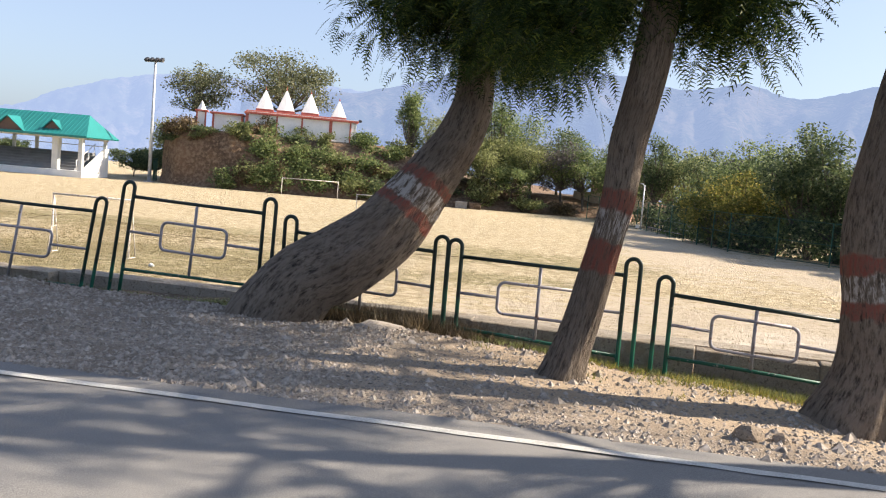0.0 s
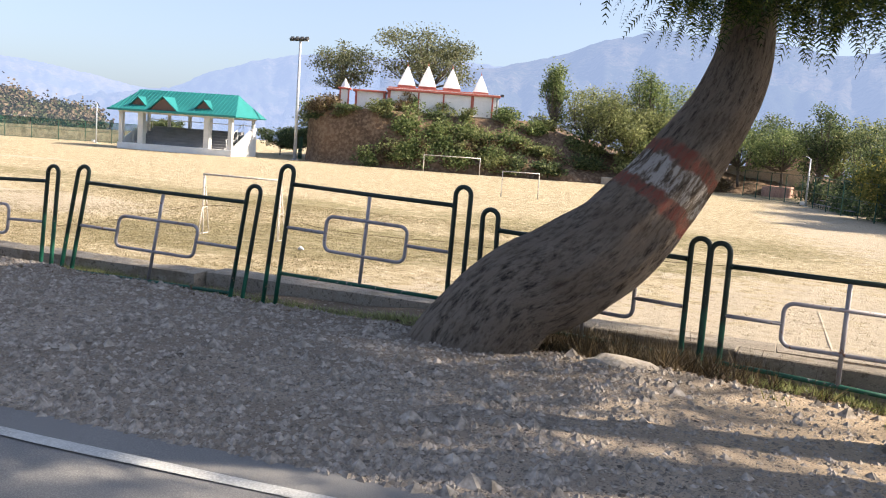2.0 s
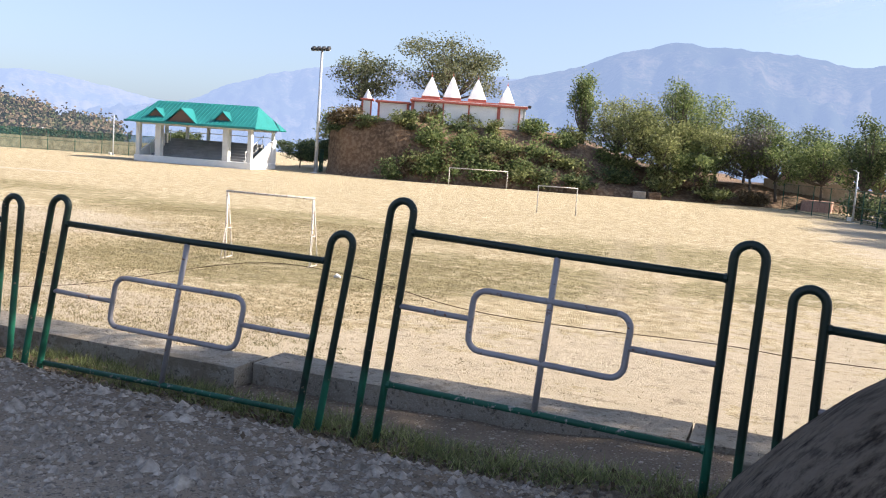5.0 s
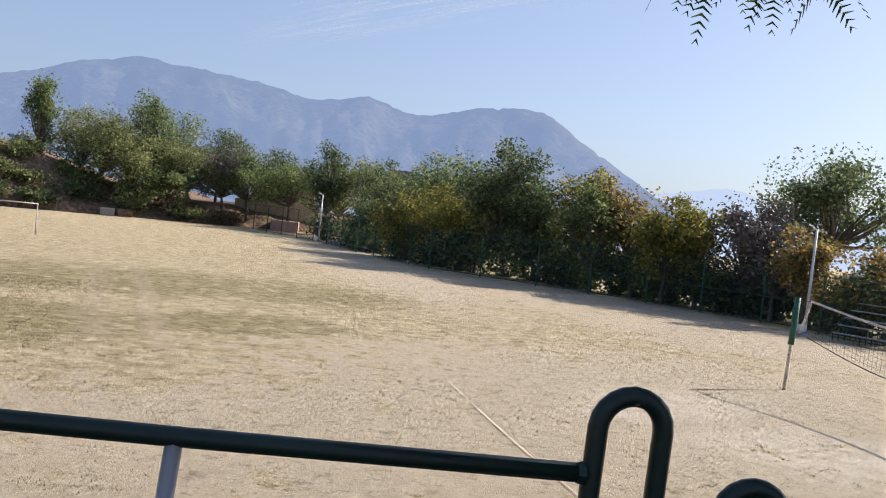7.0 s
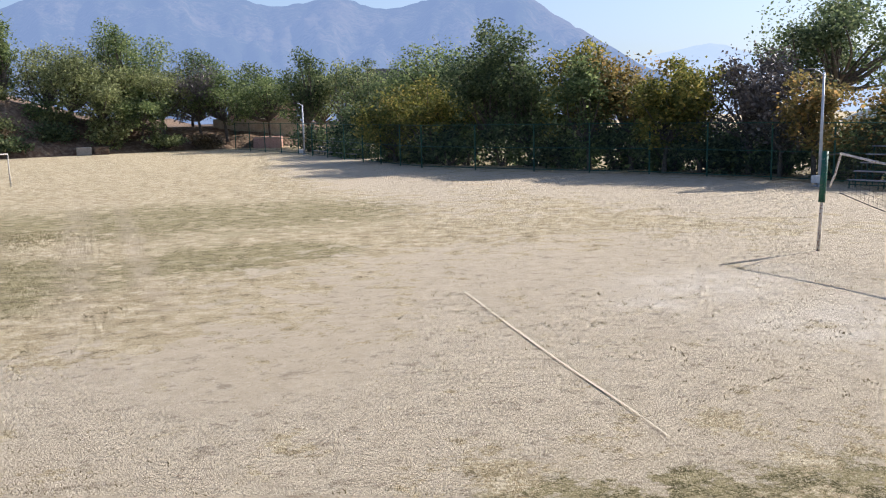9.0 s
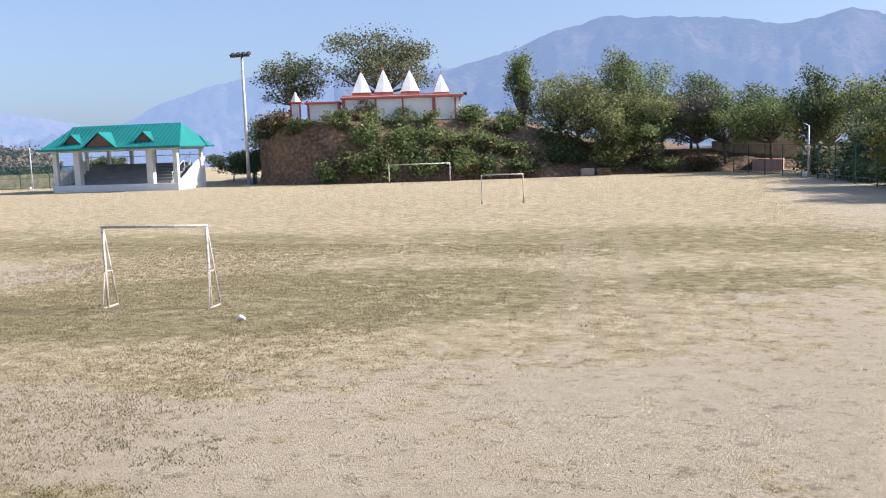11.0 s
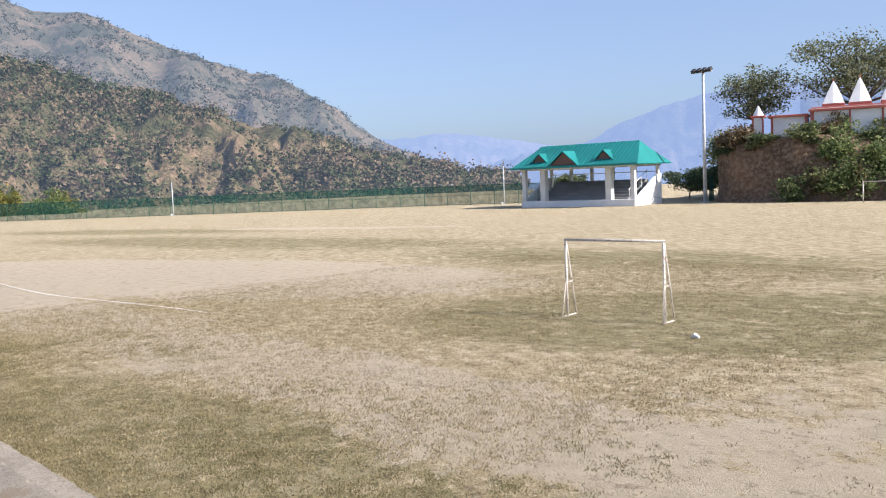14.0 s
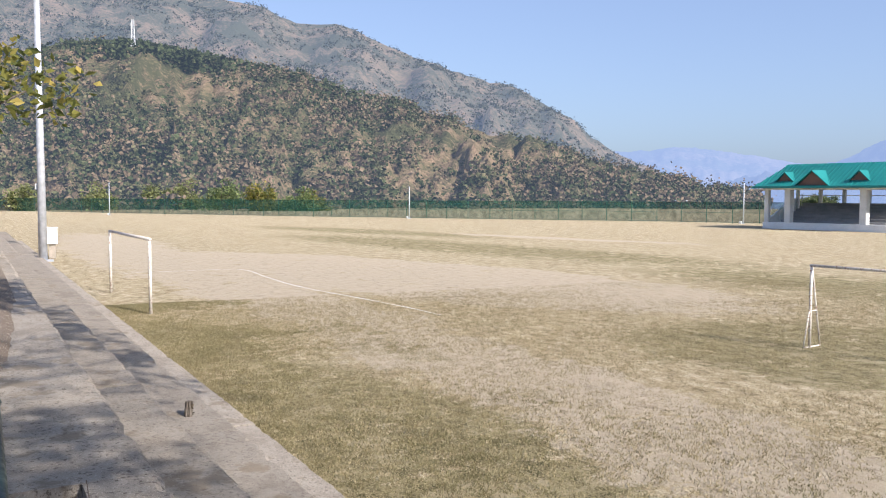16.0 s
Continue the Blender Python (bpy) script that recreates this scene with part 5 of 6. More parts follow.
# ---- fences round the field ----
def netting(points, h, step, material, label, name, mesh=True):
    """Posts along a line with rails and a stretched mesh."""
    t = thing(name, points[0][0], points[0][1], 0, label, "fence")
    o = np.array(points[0])
    for a, b in zip(points, points[1:]):
        a, b = np.array(a) - o, np.array(b) - o
        n = max(1, round(np.linalg.norm(b - a) / step))
        for i in range(n):
            p = a + (b - a) * i / n
            part("post", tubed([(p[0], p[1], -0.3), (p[0], p[1], h)], 0.05, 6), POLEFENCE, t)
        for z in (0.15, h * 0.5, h - 0.04):
            part("rail", tubed([(*a, z), (*b, z)], 0.025, 5), POLEFENCE, t)
        if mesh:
            bm = bmesh.new()
            d = (b - a) / np.linalg.norm(b - a)
            s = np.array([-d[1], d[0]]) * 0.004
            box_v = [(*(a + s), 0.1), (*(b + s), 0.1), (*(b + s), h), (*(a + s), h)]
            bm.faces.new([bm.verts.new(p) for p in box_v])
            part("mesh_panel", bm, material, t, "stretched green mesh")
    return t


netting([(-9.0, 101.5), (-1.8, 87.8), (3.6, 71.0), (7.2, 61.5), (13.6, 55.0), (19.3, 50.0), (23.6, 43.8), (28.6, 34.8), (34.0, 24.0)], 3.0, 4.0, NETDARK,
        "tall green wire netting fence along the trees", "netting_fence")
netting([(-92.0, 90.5), (-108.0, 81.0), (-133.0, 58.0), (-158.0, 36.0), (-200.0, 6.0), (-250.0, -24.0)], 3.0, 3.6, NETGREEN,
        "green netting fence at the far side of the field", "boundary_fence")
netting([(-66.5, 95.0), (-64.4, 91.0)], 3.0, 1.0, NETDARK, "dark steel gate beside the bank", "field_gate")


# ---- stands, volleyball posts ----
def stand(x0, y0, x1, y1, rows, label, into):
    """A low steel stand: plank rows on a frame of posts."""
    ln = math.hypot(x1 - x0, y1 - y0)
    t = thing("steel_stand", (x0 + x1) / 2, (y0 + y1) / 2, 0, label, "bleachers", rz=math.degrees(math.atan2(y1 - y0, x1 - x0)))
    a = ln / 2
    for i in range(rows):
        z, y = 0.38 + 0.36 * i, into * (0.2 + 0.62 * i)
        part("plank", boxed(-a, a, y - 0.15, y + 0.15, z, z + 0.05, bevel=0.01), SILVER, t, "grey plank seat")
        part("foot_rail", tubed([(-a, y, z * 0.5), (a, y, z * 0.5)], 0.025, 6), POLEFENCE, t, "dark green rail")
        for k in range(int(ln / 1.3) + 1):
            x = -a + 0.05 + k * (ln - 0.1) / int(ln / 1.3)
            part("leg", tubed([(x, y, 0), (x, y, z)], 0.028, 5), POLEFENCE, t, "dark green leg")
    return t


stand(24.2, 38.0, 31.5, 27.0, 5, "dark green steel stand with grey plank rows", 1)
stand(-0.6, 85.5, 3.0, 75.5, 4, "low steel stand with plank rows under trees", 1)

vb = thing("volleyball_post", 13.58, 22.39, 0, "leaning volleyball post, green padding above, rusty foot", "net post")
part("pipe", tubed([(0, 0, -0.1), (0.10, 0.08, 1.4), (0.18, 0.14, 2.6)], 0.045, 9), GOALWHITE, vb, "rusty white pipe", True)
part("padding", tubed([(0.09, 0.07, 1.32), (0.13, 0.10, 1.9), (0.185, 0.145, 2.7)], 0.085, 10), GREENLOW, vb, "worn green padding", True)
vb2 = thing("volleyball_post", 15.5, 13.0, 0, "volleyball post with green padding", "net post")
part("pipe", tubed([(0, 0, -0.1), (0, 0, 2.6)], 0.045, 9), GOALWHITE, vb2, "rusty white pipe", True)
part("padding", tubed([(0, 0, 1.3), (0, 0, 2.65)], 0.085, 10), GREENLOW, vb2, "worn green padding", True)
net = thing("volleyball_net", 13.58, 22.39, 0, "slack volleyball net with white top tape", "net")


def net_line(f, z):
    return (0.28 + 1.55 * f, -0.45 - 8.5 * f, z - 0.38 * math.sin(math.pi * f))


part("top_tape", tubed([net_line(i / 14, 2.66) for i in range(15)], 0.035, 6), GOALWHITE, net, "frayed white tape")
part("bottom_cord", tubed([net_line(i / 14, 1.62 - 0.25 * math.sin(i / 14 * math.pi)) for i in range(15)], 0.012, 5), BLACK, net, "dark cord")
part("side_stick", tubed([net_line(0, 2.68), (0.25, -0.25, 2.1), (0.2, -0.1, 1.75)], 0.03, 6), GOALWHITE, net, "white side stick")
part("tie_cord", tubed([(0.19, 0.14, 2.6), net_line(0, 2.66)], 0.012, 5), BLACK, net, "dark cord")
part("tie_cord", tubed([net_line(1, 2.66), (1.92, -9.39, 2.6)], 0.012, 5), BLACK, net, "dark cord")
bm = bmesh.new()
for i in range(60):
    f = i / 59
    a, b = Vector(net_line(f, 2.64)), Vector(net_line(f, 1.63 - 0.25 * math.sin(f * math.pi)))
    tube(bm, [a, b], 0.003, 3, False)
for j in range(1, 9):
    tube(bm, [Vector(net_line(i / 14, 2.66)).lerp(Vector(net_line(i / 14, 1.62 - 0.25 * math.sin(i / 14 * math.pi))), j / 9) for i in range(15)], 0.003, 3, False)
part("netting", bm, BLACK, net, "thin dark netting")


def cable(pts, r, material, name, label, k=6):
    bm = tubed([(*p[:2], p[2]) for p in spline(pts, k)], r, 5)
    return tagged(part(name, bm, material, None), label, "cable")


cable([(-4.4, 0.15, 2.7), (-3.57, 0.15, 2.84), (-2.2, 0.15, 3.15), (-1.4, 0.15, 3.17), (-0.69, 0.15, 3.08), (-0.06, 0.15, 3.07), (0.76, 0.15, 3.10), (1.4, 0.15, 3.1), (3.4, 0.15, 3.2)], 0.0022, EARTHBANK, "slack_wire", "thin rusty wire slung behind the railing")

# worn white pitch lines
for pts, w in (([(-47.2, 2.9), (-47.4, 6.0), (-47.3, 8.75), (-42.4, 9.1), (-37.4, 9.5), (-30.1, 11.1), (-27.0, 11.6)], 0.14), ([(3.27, 19.35), (3.55, 16.6), (3.80, 14.1), (4.15, 11.3), (4.3, 10.0)], 0.045), ([(3.27, 19.35), (5.3, 19.85), (7.0, 20.2)], 0.035)):
    s = spline(pts, 12)
    d = np.gradient(s, axis=0)
    q = np.stack([-d[:, 1], d[:, 0]], 1) / np.linalg.norm(d, axis=1)[:, None]
    wob = np.array([0.6 + 0.5 * nz(p[0], p[1], 0.9) for p in s])[:, None] * w / 2
    lift = np.array([ground_z(*p) + 0.022 for p in s])
    v = np.concatenate([np.c_[s + q * wob, lift], np.c_[s - q * wob, lift]])
    n = len(s)
    tagged(part("pitch_line", (v, [(i, i + 1, n + i + 1, n + i) for i in range(n - 1)]), CHALK if w > 0.1 else POWDER, None, "faint powdery white pitch line"), kind="structure", category="marking")


# ---- hills ----
def ridge(name, peaks, near, far, base, material, label, rough, bend=1.0, seed=0.0, n=170, m=46):
    """A hillside round the field: a crest line through a few heights (degrees left, degrees up), falling towards the field."""
    peaks = sorted(peaks)
    a = np.array(peaks)
    az = np.linspace(a[0, 0], a[-1, 0], n)
    sm = spline(peaks, 10)
    el = np.interp(az, sm[:, 0], sm[:, 1])

    def at(i, v):
        i = int(i)
        d = near + (far - near) * v
        top = 4 + far * math.tan(radians(el[i]))
        x, y = polar(az[i], d)
        f = v ** bend
        gull = rough * (nz(az[i] * 0.35, v * 2.2, 1.0, seed) + 0.45 * nz(az[i] * 1.3, v * 6, 1.0, seed + 5)) * min(1.0, 4 * v) * (1.0 - 0.75 * v ** 6)
        return (x, y, base + (top - base) * f + gull + rough * 0.10 * nz(az[i] * 4, v * 9, 1.0, seed + 9))
    ob = part(name, grid_mesh(range(n), np.linspace(0, 1, m), at), material, None, label, True)
    return tagged(ob, kind="structure", category="hill")


# Air haze as an emitted colour; the far ranges below take their own, bluer.
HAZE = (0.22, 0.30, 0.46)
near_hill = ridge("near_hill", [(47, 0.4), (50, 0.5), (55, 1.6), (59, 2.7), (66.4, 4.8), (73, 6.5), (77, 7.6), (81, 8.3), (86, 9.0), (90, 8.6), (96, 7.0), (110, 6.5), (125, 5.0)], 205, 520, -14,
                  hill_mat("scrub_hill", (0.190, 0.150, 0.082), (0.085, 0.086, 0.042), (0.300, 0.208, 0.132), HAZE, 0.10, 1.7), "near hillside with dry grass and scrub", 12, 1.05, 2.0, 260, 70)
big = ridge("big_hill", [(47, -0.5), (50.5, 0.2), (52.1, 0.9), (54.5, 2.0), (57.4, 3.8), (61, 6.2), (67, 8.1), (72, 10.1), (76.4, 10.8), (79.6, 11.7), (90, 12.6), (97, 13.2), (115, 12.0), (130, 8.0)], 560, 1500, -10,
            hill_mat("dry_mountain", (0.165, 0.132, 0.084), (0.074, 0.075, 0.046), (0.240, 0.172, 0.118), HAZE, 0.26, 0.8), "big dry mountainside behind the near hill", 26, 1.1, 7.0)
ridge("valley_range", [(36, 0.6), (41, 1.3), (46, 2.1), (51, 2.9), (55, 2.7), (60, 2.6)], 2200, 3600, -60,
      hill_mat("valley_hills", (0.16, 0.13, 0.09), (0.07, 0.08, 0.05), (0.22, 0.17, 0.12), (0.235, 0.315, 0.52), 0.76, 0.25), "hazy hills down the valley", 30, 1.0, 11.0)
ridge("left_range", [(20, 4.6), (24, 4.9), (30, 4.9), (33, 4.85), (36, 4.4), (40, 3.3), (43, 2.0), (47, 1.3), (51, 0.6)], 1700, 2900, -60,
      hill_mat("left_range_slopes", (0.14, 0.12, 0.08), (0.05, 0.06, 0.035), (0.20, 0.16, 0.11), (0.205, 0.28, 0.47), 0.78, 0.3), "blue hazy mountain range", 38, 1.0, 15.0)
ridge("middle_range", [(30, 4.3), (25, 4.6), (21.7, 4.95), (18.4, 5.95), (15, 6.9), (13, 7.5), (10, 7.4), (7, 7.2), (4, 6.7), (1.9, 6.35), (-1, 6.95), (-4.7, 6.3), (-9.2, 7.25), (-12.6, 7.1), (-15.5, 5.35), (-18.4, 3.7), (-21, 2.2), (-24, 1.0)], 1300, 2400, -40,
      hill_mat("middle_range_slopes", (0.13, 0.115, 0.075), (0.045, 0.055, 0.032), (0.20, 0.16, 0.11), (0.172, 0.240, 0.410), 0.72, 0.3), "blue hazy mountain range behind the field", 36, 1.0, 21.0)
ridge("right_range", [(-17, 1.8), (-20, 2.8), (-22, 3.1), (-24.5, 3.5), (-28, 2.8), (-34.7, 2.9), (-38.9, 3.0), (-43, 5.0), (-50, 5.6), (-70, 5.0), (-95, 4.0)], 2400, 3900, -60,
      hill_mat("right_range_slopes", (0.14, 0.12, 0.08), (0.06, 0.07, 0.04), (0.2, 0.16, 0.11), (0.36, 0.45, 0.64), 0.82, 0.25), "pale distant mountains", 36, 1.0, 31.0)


def scatter(name, hill, count, size, material, label, seed, lo=0.02, hi=0.98, leaf=1.0, per=14):
    """Scrub on a hillside: many tufts of leaves standing on its faces, one object."""
    r = np.random.default_rng(seed)
    me = hill.data
    fs = [p for p in me.polygons]
    pick = r.integers(0, len(fs), count * 3)
    at = []
    for i in pick:
        c = fs[i].center
        if noise.fractal(Vector((c.x * 0.011, c.y * 0.011, c.z * 0.02)), 1.0, 2.0, 4) > r.normal() * 0.25:
            vs = [me.vertices[k].co for k in fs[i].vertices]
            u, v = r.random(2)
            at.append(vs[0].lerp(vs[1], u).lerp(vs[3].lerp(vs[2], u), v))
        if len(at) >= count:
            break
    at = np.array(at)
    s = size * r.uniform(0.5, 1.5, len(at))
    p = np.repeat(at, per, 0) + r.normal(size=(len(at) * per, 3)) * np.repeat(s, per)[:, None] * (0.45, 0.45, 0.3)
    p[:, 2] += np.repeat(s, per) * 0.35
    v, f = leaf_quads(p, leaf, r, 0.0, 0.8)
    return tagged(part(name, (v, f), material, None, label), kind="stuff", category="scrub")


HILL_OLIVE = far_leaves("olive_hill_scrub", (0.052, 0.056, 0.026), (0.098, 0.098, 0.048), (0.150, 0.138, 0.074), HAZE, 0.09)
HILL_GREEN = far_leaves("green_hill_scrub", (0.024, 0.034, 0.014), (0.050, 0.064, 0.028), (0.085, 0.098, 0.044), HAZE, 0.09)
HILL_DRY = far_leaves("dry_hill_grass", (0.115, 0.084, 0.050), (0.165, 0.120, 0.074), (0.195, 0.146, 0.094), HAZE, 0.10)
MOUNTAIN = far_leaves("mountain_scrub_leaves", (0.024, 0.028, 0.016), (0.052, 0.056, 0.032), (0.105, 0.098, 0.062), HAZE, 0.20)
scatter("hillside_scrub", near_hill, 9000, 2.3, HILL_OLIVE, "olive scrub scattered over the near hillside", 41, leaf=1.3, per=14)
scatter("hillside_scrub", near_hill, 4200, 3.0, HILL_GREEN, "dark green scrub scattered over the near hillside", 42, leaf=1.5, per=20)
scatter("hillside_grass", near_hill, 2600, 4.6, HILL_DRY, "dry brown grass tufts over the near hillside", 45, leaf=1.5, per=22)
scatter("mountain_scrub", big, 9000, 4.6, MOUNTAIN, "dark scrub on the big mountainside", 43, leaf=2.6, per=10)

# pines along the near hill's crest
r9 = np.random.default_rng(44)
pts = []
for i in range(420):
    a = r9.normal(82.5, 4.6)
    d = r9.uniform(470, 540)
    x, y = polar(a, d)
    el = np.interp(a, [66, 73, 77, 81, 86, 90, 96], [4.8, 6.5, 7.6, 8.3, 9.0, 8.6, 7.0])
    z = 4 + 520 * math.tan(radians(el)) * (d / 520) - 9
    k = 26
    zz = r9.uniform(0, 1, k)
    rr = (1 - zz) * 2.6 + 0.3
    t = r9.uniform(0, 6.28, k)
    pts.append(np.stack([x + rr * np.cos(t), y + rr * np.sin(t), z + zz * 11], 1))
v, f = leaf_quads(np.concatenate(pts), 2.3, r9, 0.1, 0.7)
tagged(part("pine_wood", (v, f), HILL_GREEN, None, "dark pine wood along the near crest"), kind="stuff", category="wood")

# lattice mast on the crest
mx, my = polar(85.75, 505)
mz = 4 + 505 * math.tan(radians(7.9))
mast = thing("telecom_mast", mx, my, mz, "white lattice telecom mast on the hill crest", "mast")
for i, (a, b) in enumerate(((-1, -1), (1, -1), (1, 1), (-1, 1))):
    part("leg", tubed([(a * 1.5, b * 1.5, -4), (a * 0.5, b * 0.5, 22)], 0.16, 5), GALV, mast)
for k in range(10):
    f0, f1 = k / 10, (k + 1) / 10
    w0, w1 = 1.5 - f0, 1.5 - f1
    bm = bmesh.new()
    for a, b, c, d in ((-1, -1, 1, -1), (1, -1, 1, 1), (1, 1, -1, 1), (-1, 1, -1, -1)):
        tube(bm, [(a * w0, b * w0, 22 * f0), (c * w1, d * w1, 22 * f1)], 0.08, 4)
        tube(bm, [(a * w1, b * w1, 22 * f1), (c * w1, d * w1, 22 * f1)], 0.08, 4)
    part("lattice", bm, GALV, mast)
for k in range(3):
    part("antenna", boxed(-0.9 + 0.8 * k, -0.5 + 0.8 * k, -1.0, -0.7, 17.5, 20.5, bevel=0.05), WHITE, mast, "white antenna panel")


# ---- far buildings ----
def far_house(x, y, z, w, d, h, label, wall, roof, rz=0.0, roof_h=1.6, windows=3):
    t = thing("house", x, y, z, label, "house", rz=rz)
    part("walls", boxed(-w / 2, w / 2, 0, d, -1.0, h, bevel=0.03), wall, t)
    if roof_h > 0:
        bm = bmesh.new()
        o = 0.5
        p = [bm.verts.new(q) for q in ((-w / 2 - o, -o, h), (w / 2 + o, -o, h), (w / 2 + o, d + o, h), (-w / 2 - o, d + o, h), (-w / 4, d / 2, h + roof_h), (w / 4, d / 2, h + roof_h))]
        for q in ((0, 1, 5, 4), (1, 2, 5), (2, 3, 4, 5), (3, 0, 4)):
            bm.faces.new([p[i] for i in q])
        bmesh.ops.solidify(bm, geom=list(bm.faces), thickness=0.15)
        part("roof", bm, roof, t)
    else:
        part("roof_slab", boxed(-w / 2 - 0.3, w / 2 + 0.3, -0.3, d + 0.3, h, h + 0.25, bevel=0.03), roof, t)
    for i in range(windows):
        cx = -w / 2 + (i + 0.5) * w / windows
        win = part("window", boxed(cx - 0.5, cx + 0.5, -0.05, 0.04, h * 0.42, h * 0.8, bevel=0.02), BLACK, t, "dark window")
        part("sill", boxed(cx - 0.6, cx + 0.6, -0.1, 0.03, h * 0.42 - 0.1, h * 0.42 - 0.02), wall, win)
    return t


far_house(*polar(51.75, 330), -1.6, 4.6, 4.0, 3.4, "small white flat-roofed house beyond the far fence", WHITE, WHITE, 52, 0.0)
HALLROOF = surface("pale_green_roof_sheet", (0.50, 0.55, 0.52), (0.64, 0.68, 0.65), (0.72, 0.75, 0.72), 6.0, 0.4, 0.6)
PINKWALL = surface("pink_plaster", (0.36, 0.20, 0.15), (0.48, 0.28, 0.22), (0.55, 0.36, 0.30), 8.0, 0.6, 0.85)
DARKROOF = surface("dark_slate_roof", (0.04, 0.042, 0.05), (0.07, 0.072, 0.08), (0.10, 0.10, 0.11), 8.0, 0.6, 0.8)
hall = far_house(58.1, 54.7, -4.1, 26.0, 16.0, 6.4, "large hall with pale hipped sheet roof and solar panels", PILLAR, HALLROOF, 5, 4.5, 8)
SOLAR = surface("solar_glass", (0.06, 0.085, 0.14), (0.09, 0.12, 0.19), (0.13, 0.17, 0.25), 3.0, 0.5, 0.2, 0.05, 0.002, 0.0, 0.6)
for i in range(5):
    for j in range(2):
        if j == 1 and i in (0, 4):
            continue
        bm = boxed(-1.0, 1.0, -0.8, 0.8, -0.03, 0.03)
        px = -12.0 + 2.2 * j
        bmesh.ops.transform(bm, matrix=pose(px, 8.0 + 1.7 * (i - 2), 6.4 + 4.5 * (px + 13.5) / 7.0 + 0.3, 0, -32.7, 0), verts=bm.verts)
        part("solar_panel", bm, SOLAR, hall, "dark blue solar panel")
far_house(*polar(3.6, 126), 0.5, 9.0, 7.0, 5.0, "pink plastered house behind the trees", PINKWALL, PILLAR, 0, 0.0)
far_house(*polar(-4.2, 122), 0.0, 8.0, 7.0, 7.5, "grey house with dark roof behind trees", CONCRETE, DARKROOF, 0, 2.2)
ramp = part("brick_ramp", boxed(-7.4, -4.2, 105.5, 112.0, -0.2, 1.2, bevel=0.1), PINKWALL, None, "reddish paved ramp beside the field")
tagged(ramp, kind="structure", category="pavement")
wall = part("low_wall", boxed(-12.5, -2.0, 112.1, 112.5, -0.2, 3.4, bevel=0.04), CONCRETE, None, "pale concrete boundary wall")
tagged(wall, kind="structure", category="wall")

# ---- small things on the ground ----
def rubble_stone(x, y, z, w, d, h, seed, label, material, name="boulder"):
    r = np.random.default_rng(seed)
    bm = bmesh.new()
    bmesh.ops.create_icosphere(bm, subdivisions=2, radius=1.0)
    for v in bm.verts:
        k = 1 + 0.22 * noise.fractal(v.co * 1.4 + Vector((seed, 0, 0)), 1.0, 2.0, 3)
        v.co = Vector((v.co.x * w / 2 * k, v.co.y * d / 2 * k, max(-0.35, v.co.z) * h / 1.35 * k))
    ob = part(name, bm, material, None)
    ob.matrix_basis = pose(x, y, z, r.normal() * 4, r.normal() * 4, r.uniform(0, 360))
    return tagged(ob, label, "stone")


rubble_stone(2.66, -0.68, VERGE + 0.0, 0.66, 0.34, 0.12, 5, "flat pale boulder half sunk in the verge", CONCRETE)
rubble_stone(6.12, -2.62, VERGE - 0.02, 0.24, 0.2, 0.13, 6, "loose brown stone on the verge", GRAVEL, "stone")
rubble_stone(6.35, -2.58, VERGE - 0.03, 0.16, 0.14, 0.09, 7, "loose brown stone on the verge", GRAVEL, "stone")
bush("dead_weed", -12.5, 1.62, 0.97, 0.15, 0.20, DARKBRUSH, "dark dead weed on a concrete step", 941, 110, 0.045)
litter = part("paper_litter", tubed([(-12.8, 17.37, 0.05), (-12.71, 17.39, 0.09), (-12.58, 17.37, 0.06)], [0.03, 0.07, 0.03], 7), WHITE, None, "crumpled white paper on the turf")
tagged(litter, category="litter")
for i, (x, y) in enumerate(((-24.6, 99.2), (-22.9, 99.6))):
    b = part("concrete_block", boxed(-0.75, 0.75, -0.5, 0.5, 0, 0.85, bevel=0.05), CONCRETE if i == 0 else EARTHBANK, None, "block at the field edge")
    b.matrix_basis = pose(x, y, 0, 0, 0, 15)
    tagged(b, "pale concrete block at the field edge" if i == 0 else "brown crate at the field edge", "block")


def pebbles(name, n, where, size, material, label, seed):
    """Loose stones lying on the ground, one object."""
    r = np.random.default_rng(seed)
    base = np.array([(1, 0, 0), (0, 1, 0), (-1, 0, 0), (0, -1, 0), (0, 0, 0.75)])
    vs, fs = [], []
    for i in range(n):
        x, y, z = where(r)
        s = size * r.uniform(0.35, 1.5) ** 1.4
        a = r.uniform(0, 6.28)
        b = base * (s * r.uniform(0.7, 1.3, (5, 3)))
        c, d = math.cos(a), math.sin(a)
        vs.append(np.c_[b[:, 0] * c - b[:, 1] * d + x, b[:, 0] * d + b[:, 1] * c + y, b[:, 2] + z - s * 0.15])
        k = 5 * i
        fs += [(k, k + 1, k + 4), (k + 1, k + 2, k + 4), (k + 2, k + 3, k + 4), (k + 3, k, k + 4)]
    return tagged(part(name, (np.concatenate(vs), fs), material, None, label), kind="stuff", category="gravel")


def on_verge(r):
    x = r.uniform(-8, 11)
    if x > 3.0 and r.random() < 0.55:
        x = r.uniform(-8, 3.0)
    lo, hi = line_y(x) + 0.3, -0.15
    y = lo + (hi - lo) * r.random() ** 1.3
    return x, y, verge_z(x, y)


pebbles("loose_gravel", 34000, on_verge, 0.021, STONE, "loose grey gravel strewn over the verge", 51)
pebbles("loose_stones", 1500, on_verge, 0.045, STONE, "larger loose stones on the verge", 52)


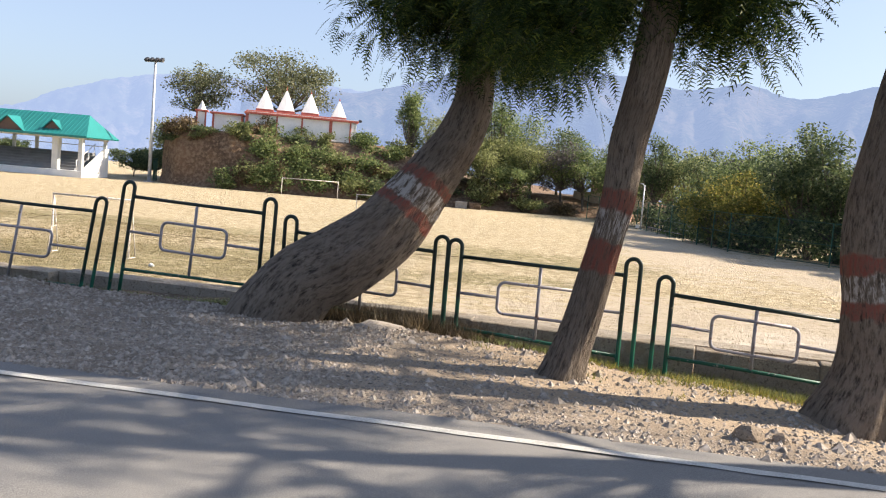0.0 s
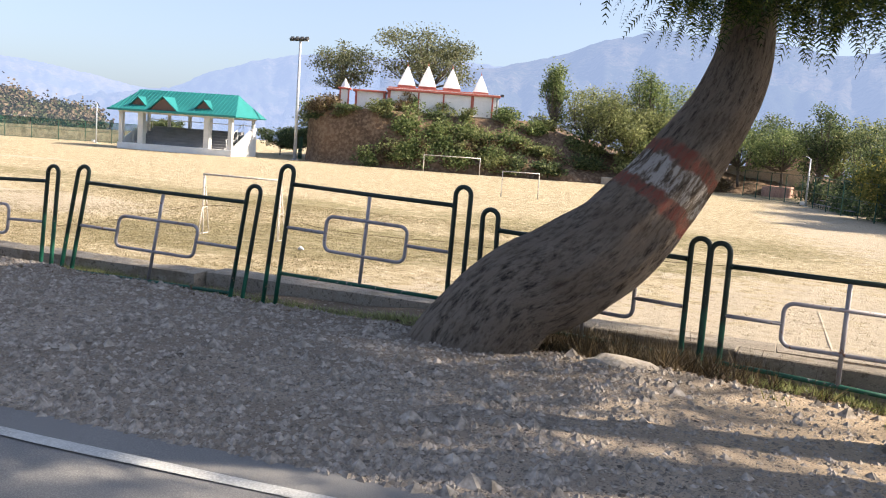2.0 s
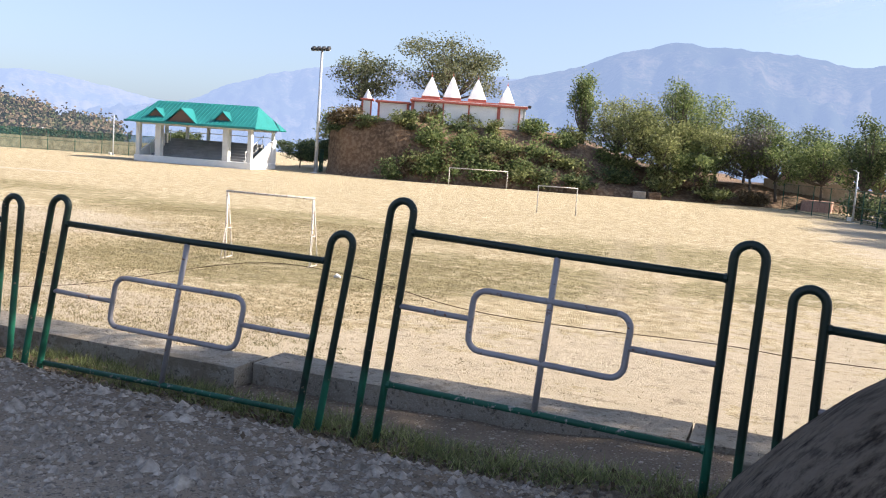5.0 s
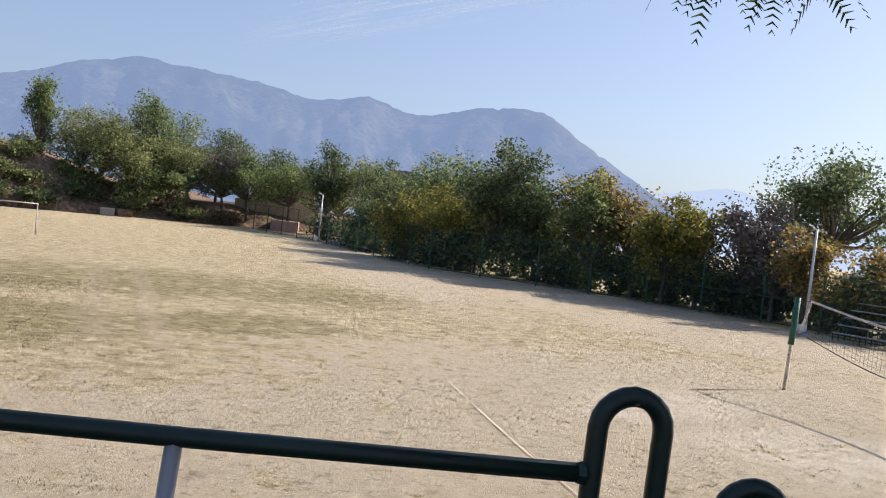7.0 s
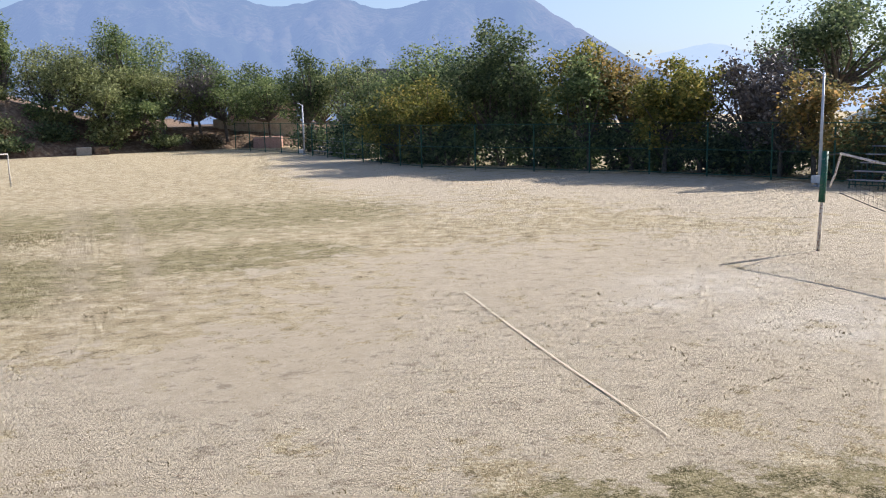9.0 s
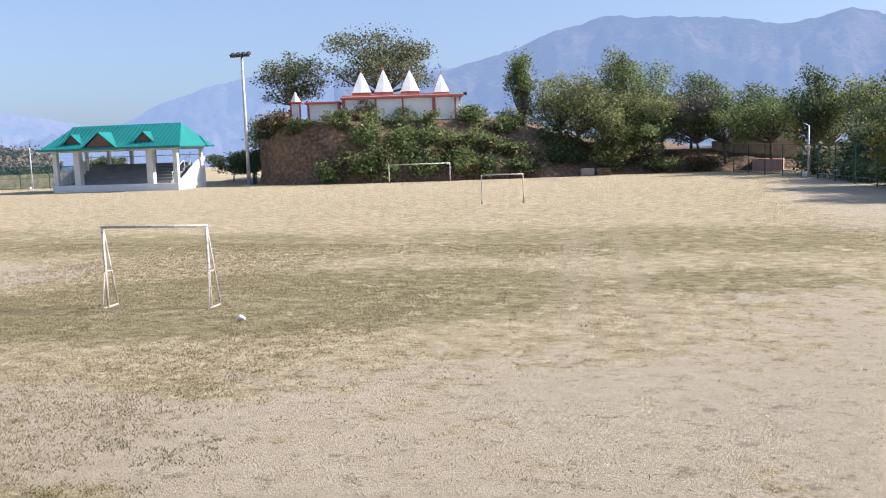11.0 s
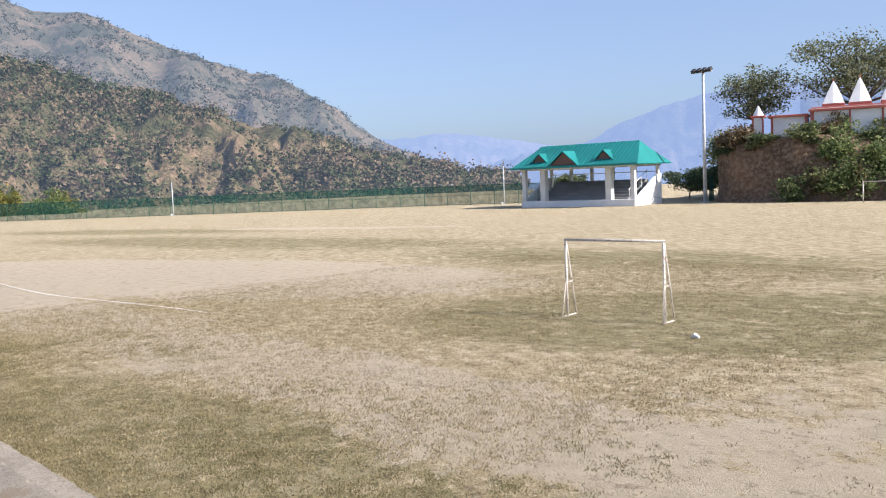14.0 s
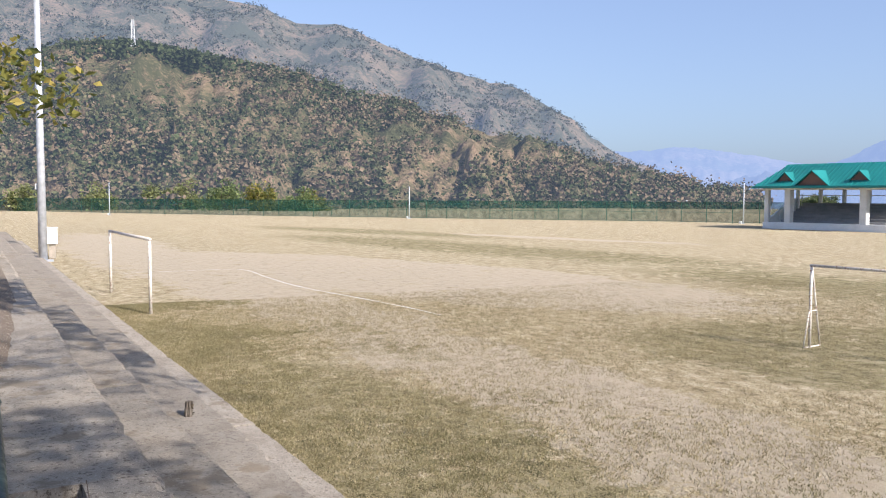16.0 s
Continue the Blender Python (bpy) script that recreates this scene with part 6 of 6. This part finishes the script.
def tufts(name, n, where, size, material, label, seed, per=16, wide=0.004):
    r = np.random.default_rng(seed)
    at = []
    for i in range(n):
        x, y, z = where(r)
        k = r.normal(size=(per, 3)) * (0.05, 0.05, 0.0)
        at.append(np.array([x, y, z]) + k)
    at = np.concatenate(at)
    d = r.normal(size=at.shape) * (0.5, 0.5, 0.1) + (0, 0, 1)
    d /= np.linalg.norm(d, axis=1)[:, None]
    ln = (size * r.uniform(0.4, 1.3, len(at)))[:, None]
    s = np.cross(d, r.normal(size=at.shape))
    s /= np.linalg.norm(s, axis=1)[:, None]
    tip = at + d * ln
    tip[:, 2] -= 0.15 * ln[:, 0]
    v = np.stack([at - s * wide, at + s * wide, tip], 1).reshape(-1, 3)
    return tagged(part(name, (v, np.arange(len(v)).reshape(-1, 3)), material, None, label), kind="stuff", category="grass")


def by_fence(r):
    x = r.uniform(-4.2, 9)
    y = r.normal(0.06, 0.10) + (0.06 if x < -1 else 0.0)
    return x, y, verge_z(x, min(y, 0.1)) - 0.01


def by_root(r):
    x, y = r.normal(2.45, 0.5), r.normal(-0.12, 0.20)
    return x, y, verge_z(x, y)


def by_right(r):
    x, y = r.normal(6.1, 1.1), r.normal(-0.4, 0.35)
    return x, y, verge_z(x, y)


tufts("fence_grass", 1300, by_fence, 0.11, LEAF_OLIVE, "sparse green weeds along the railing foot", 61)
tufts("dry_grass", 360, by_root, 0.28, DARKBRUSH, "dark dry grass heaped by the leaning tree", 62, 26)
tufts("verge_weeds", 170, by_right, 0.11, LEAF_YELLOW, "low weeds on the verge", 63)


def litter_spot(r):
    x = r.uniform(-4.4, 9)
    y = -abs(r.normal(0.0, 0.38)) + 0.16
    return x, y, verge_z(x, y) + 0.012


def fallen_leaves(n, seed):
    r = np.random.default_rng(seed)
    at = np.array([litter_spot(r) for i in range(n)])
    d = r.normal(size=(n, 3)) * (1, 1, 0.25)
    d /= np.linalg.norm(d, axis=1)[:, None]
    s = np.cross(d, np.array([0, 0, 1.0]) + 0.4 * r.normal(size=(n, 3)))
    s /= np.linalg.norm(s, axis=1)[:, None]
    ln = r.uniform(0.015, 0.055, n)[:, None]
    v = np.stack([at, at + d * ln * 0.5 + s * ln * 0.3, at + d * ln, at + d * ln * 0.5 - s * ln * 0.3], 1).reshape(-1, 3)
    return tagged(part("fallen_leaves", (v, np.arange(4 * n).reshape(n, 4)), BROWNLEAF, None, "dry brown fallen leaves along the railing"), kind="stuff", category="leaf litter")


fallen_leaves(14000, 71)


def on_field(r):
    x = r.uniform(-32, 14)
    y = edge_y(x) + 3.4 + 30.0 * r.random() ** 1.4
    thin = (-4.0 - x + 9.0 * nz(x, y, 0.16)) / 14.0
    if r.random() > min(1.0, max(0.07, thin)):
        d = y - edge_y(x)
        x = r.uniform(-34, -9)
        y = edge_y(x) + d
    return x, y, 0.0


STRAW = leaves("straw_blades", (0.15, 0.125, 0.06), (0.36, 0.295, 0.165), (0.54, 0.45, 0.28), 0.25)
tufts("turf_tufts", 64000, on_field, 0.058, STRAW, "short dry grass tufts on the field", 64, 5, 0.008)


def on_green(r):
    while True:
        x = r.uniform(-34, -7.0)
        y = edge_y(x) + 3.3 + 6.4 * r.random()
        want = 0.42 + 0.9 * nz(x, y, 0.22, 6.0) + 0.6 * nz(x, y, 1.6, 2.0) - 0.10 * (y - edge_y(x) - 4.0)
        if r.random() < want:
            return x, y, 0.0


TURFGREEN = leaves("olive_turf_blades", (0.120, 0.112, 0.048), (0.255, 0.222, 0.112), (0.470, 0.400, 0.230), 0.3)
tufts("green_turf", 13000, on_green, 0.055, TURFGREEN, "short olive green grass beside the terrace", 65, 5, 0.008)

# a low kerb behind the railing, in cast lengths
kerb = thing("kerb", 0, 0, 0, "stained concrete kerb along the railing foot", "kerb", kind="structure")
for i in range(9):
    x = 1.5 + 1.2 * i
    ob = part("kerb_stone", boxed(-0.597, 0.597, -0.11, 0.11, -0.4, 0.10, bevel=0.012), SLAB_DARK, kerb)
    ob.matrix_basis = pose(x, 0.36 + 0.03 * math.sin(i * 1.7), VERGE - 0.02 + 0.01 * math.sin(i * 2.9), 0, 0, 0.4 * math.sin(i))
cabinet = thing("control_cabinet", -60.2, -0.45, 0, "small white control cabinet beside the floodlight mast", "control box")
part("body", boxed(-0.45, 0.45, -0.3, 0.3, 0.9, 1.85, bevel=0.03), WHITE, cabinet)
part("stand", boxed(-0.3, 0.3, -0.2, 0.2, 0.0, 0.9, bevel=0.02), CONCRETE, cabinet, "concrete base")
part("cap", boxed(-0.52, 0.52, -0.36, 0.36, 1.852, 1.93, bevel=0.02), PILLAR, cabinet)


# a wisp of high cloud over the ranges
def cloud_mat():
    k = Nodes("thin_cirrus")
    at = k.coord("UV")
    n = k.noise(k.stretch(at, 1.6, 7.0, 1.0), 2.2, 7.0, 0.62)
    sep = k.n("SeparateXYZ")
    k.put(at, sep.inputs[0])
    rim = k.math("MULTIPLY", k.ramp(k.math("ABSOLUTE", k.math("SUBTRACT", sep.outputs[0], 0.5)), 0.2, 0.48, 1.0, 0.0), k.ramp(k.math("ABSOLUTE", k.math("SUBTRACT", sep.outputs[1], 0.5)), 0.1, 0.46, 1.0, 0.0))
    k.done((0.85, 0.85, 0.85), 1.0, 0.0, 0.0)
    glow = k.n("BsdfTranslucent", Color=(0.85, 0.85, 0.85))
    both = k.n("MixShader")
    k.put(k.bsdf.outputs[0], both.inputs[1])
    k.put(glow.outputs[0], both.inputs[2])
    m = k.n("MixShader")
    k.put(k.math("MULTIPLY", rim, k.ramp(n, 0.45, 0.72, 0.0, 0.55)), m.inputs[0])
    k.put(k.n("BsdfTransparent").outputs[0], m.inputs[1])
    k.put(both.outputs[0], m.inputs[2])
    k.put(m.outputs[0], k.out.inputs[0])
    return k.mat


bm = bmesh.new()
uv = bm.loops.layers.uv.new("UVMap")
corners = []
for a, e, u, w in ((8.0, 7.6, 0, 0), (-16.0, 14.0, 1, 0), (-16.0, 17.5, 1, 1), (8.0, 11.1, 0, 1)):
    x, y = polar(a, 3900)
    corners.append((bm.verts.new((x, y, 4 + 3900 * math.tan(radians(e)))), u, w))
face = bm.faces.new([c[0] for c in corners])
for loop, c in zip(face.loops, corners):
    loop[uv].uv = (c[1], c[2])
tagged(part("cloud", bm, cloud_mat(), None, "thin wispy cirrus cloud high over the mountains"), kind="structure", category="cloud")
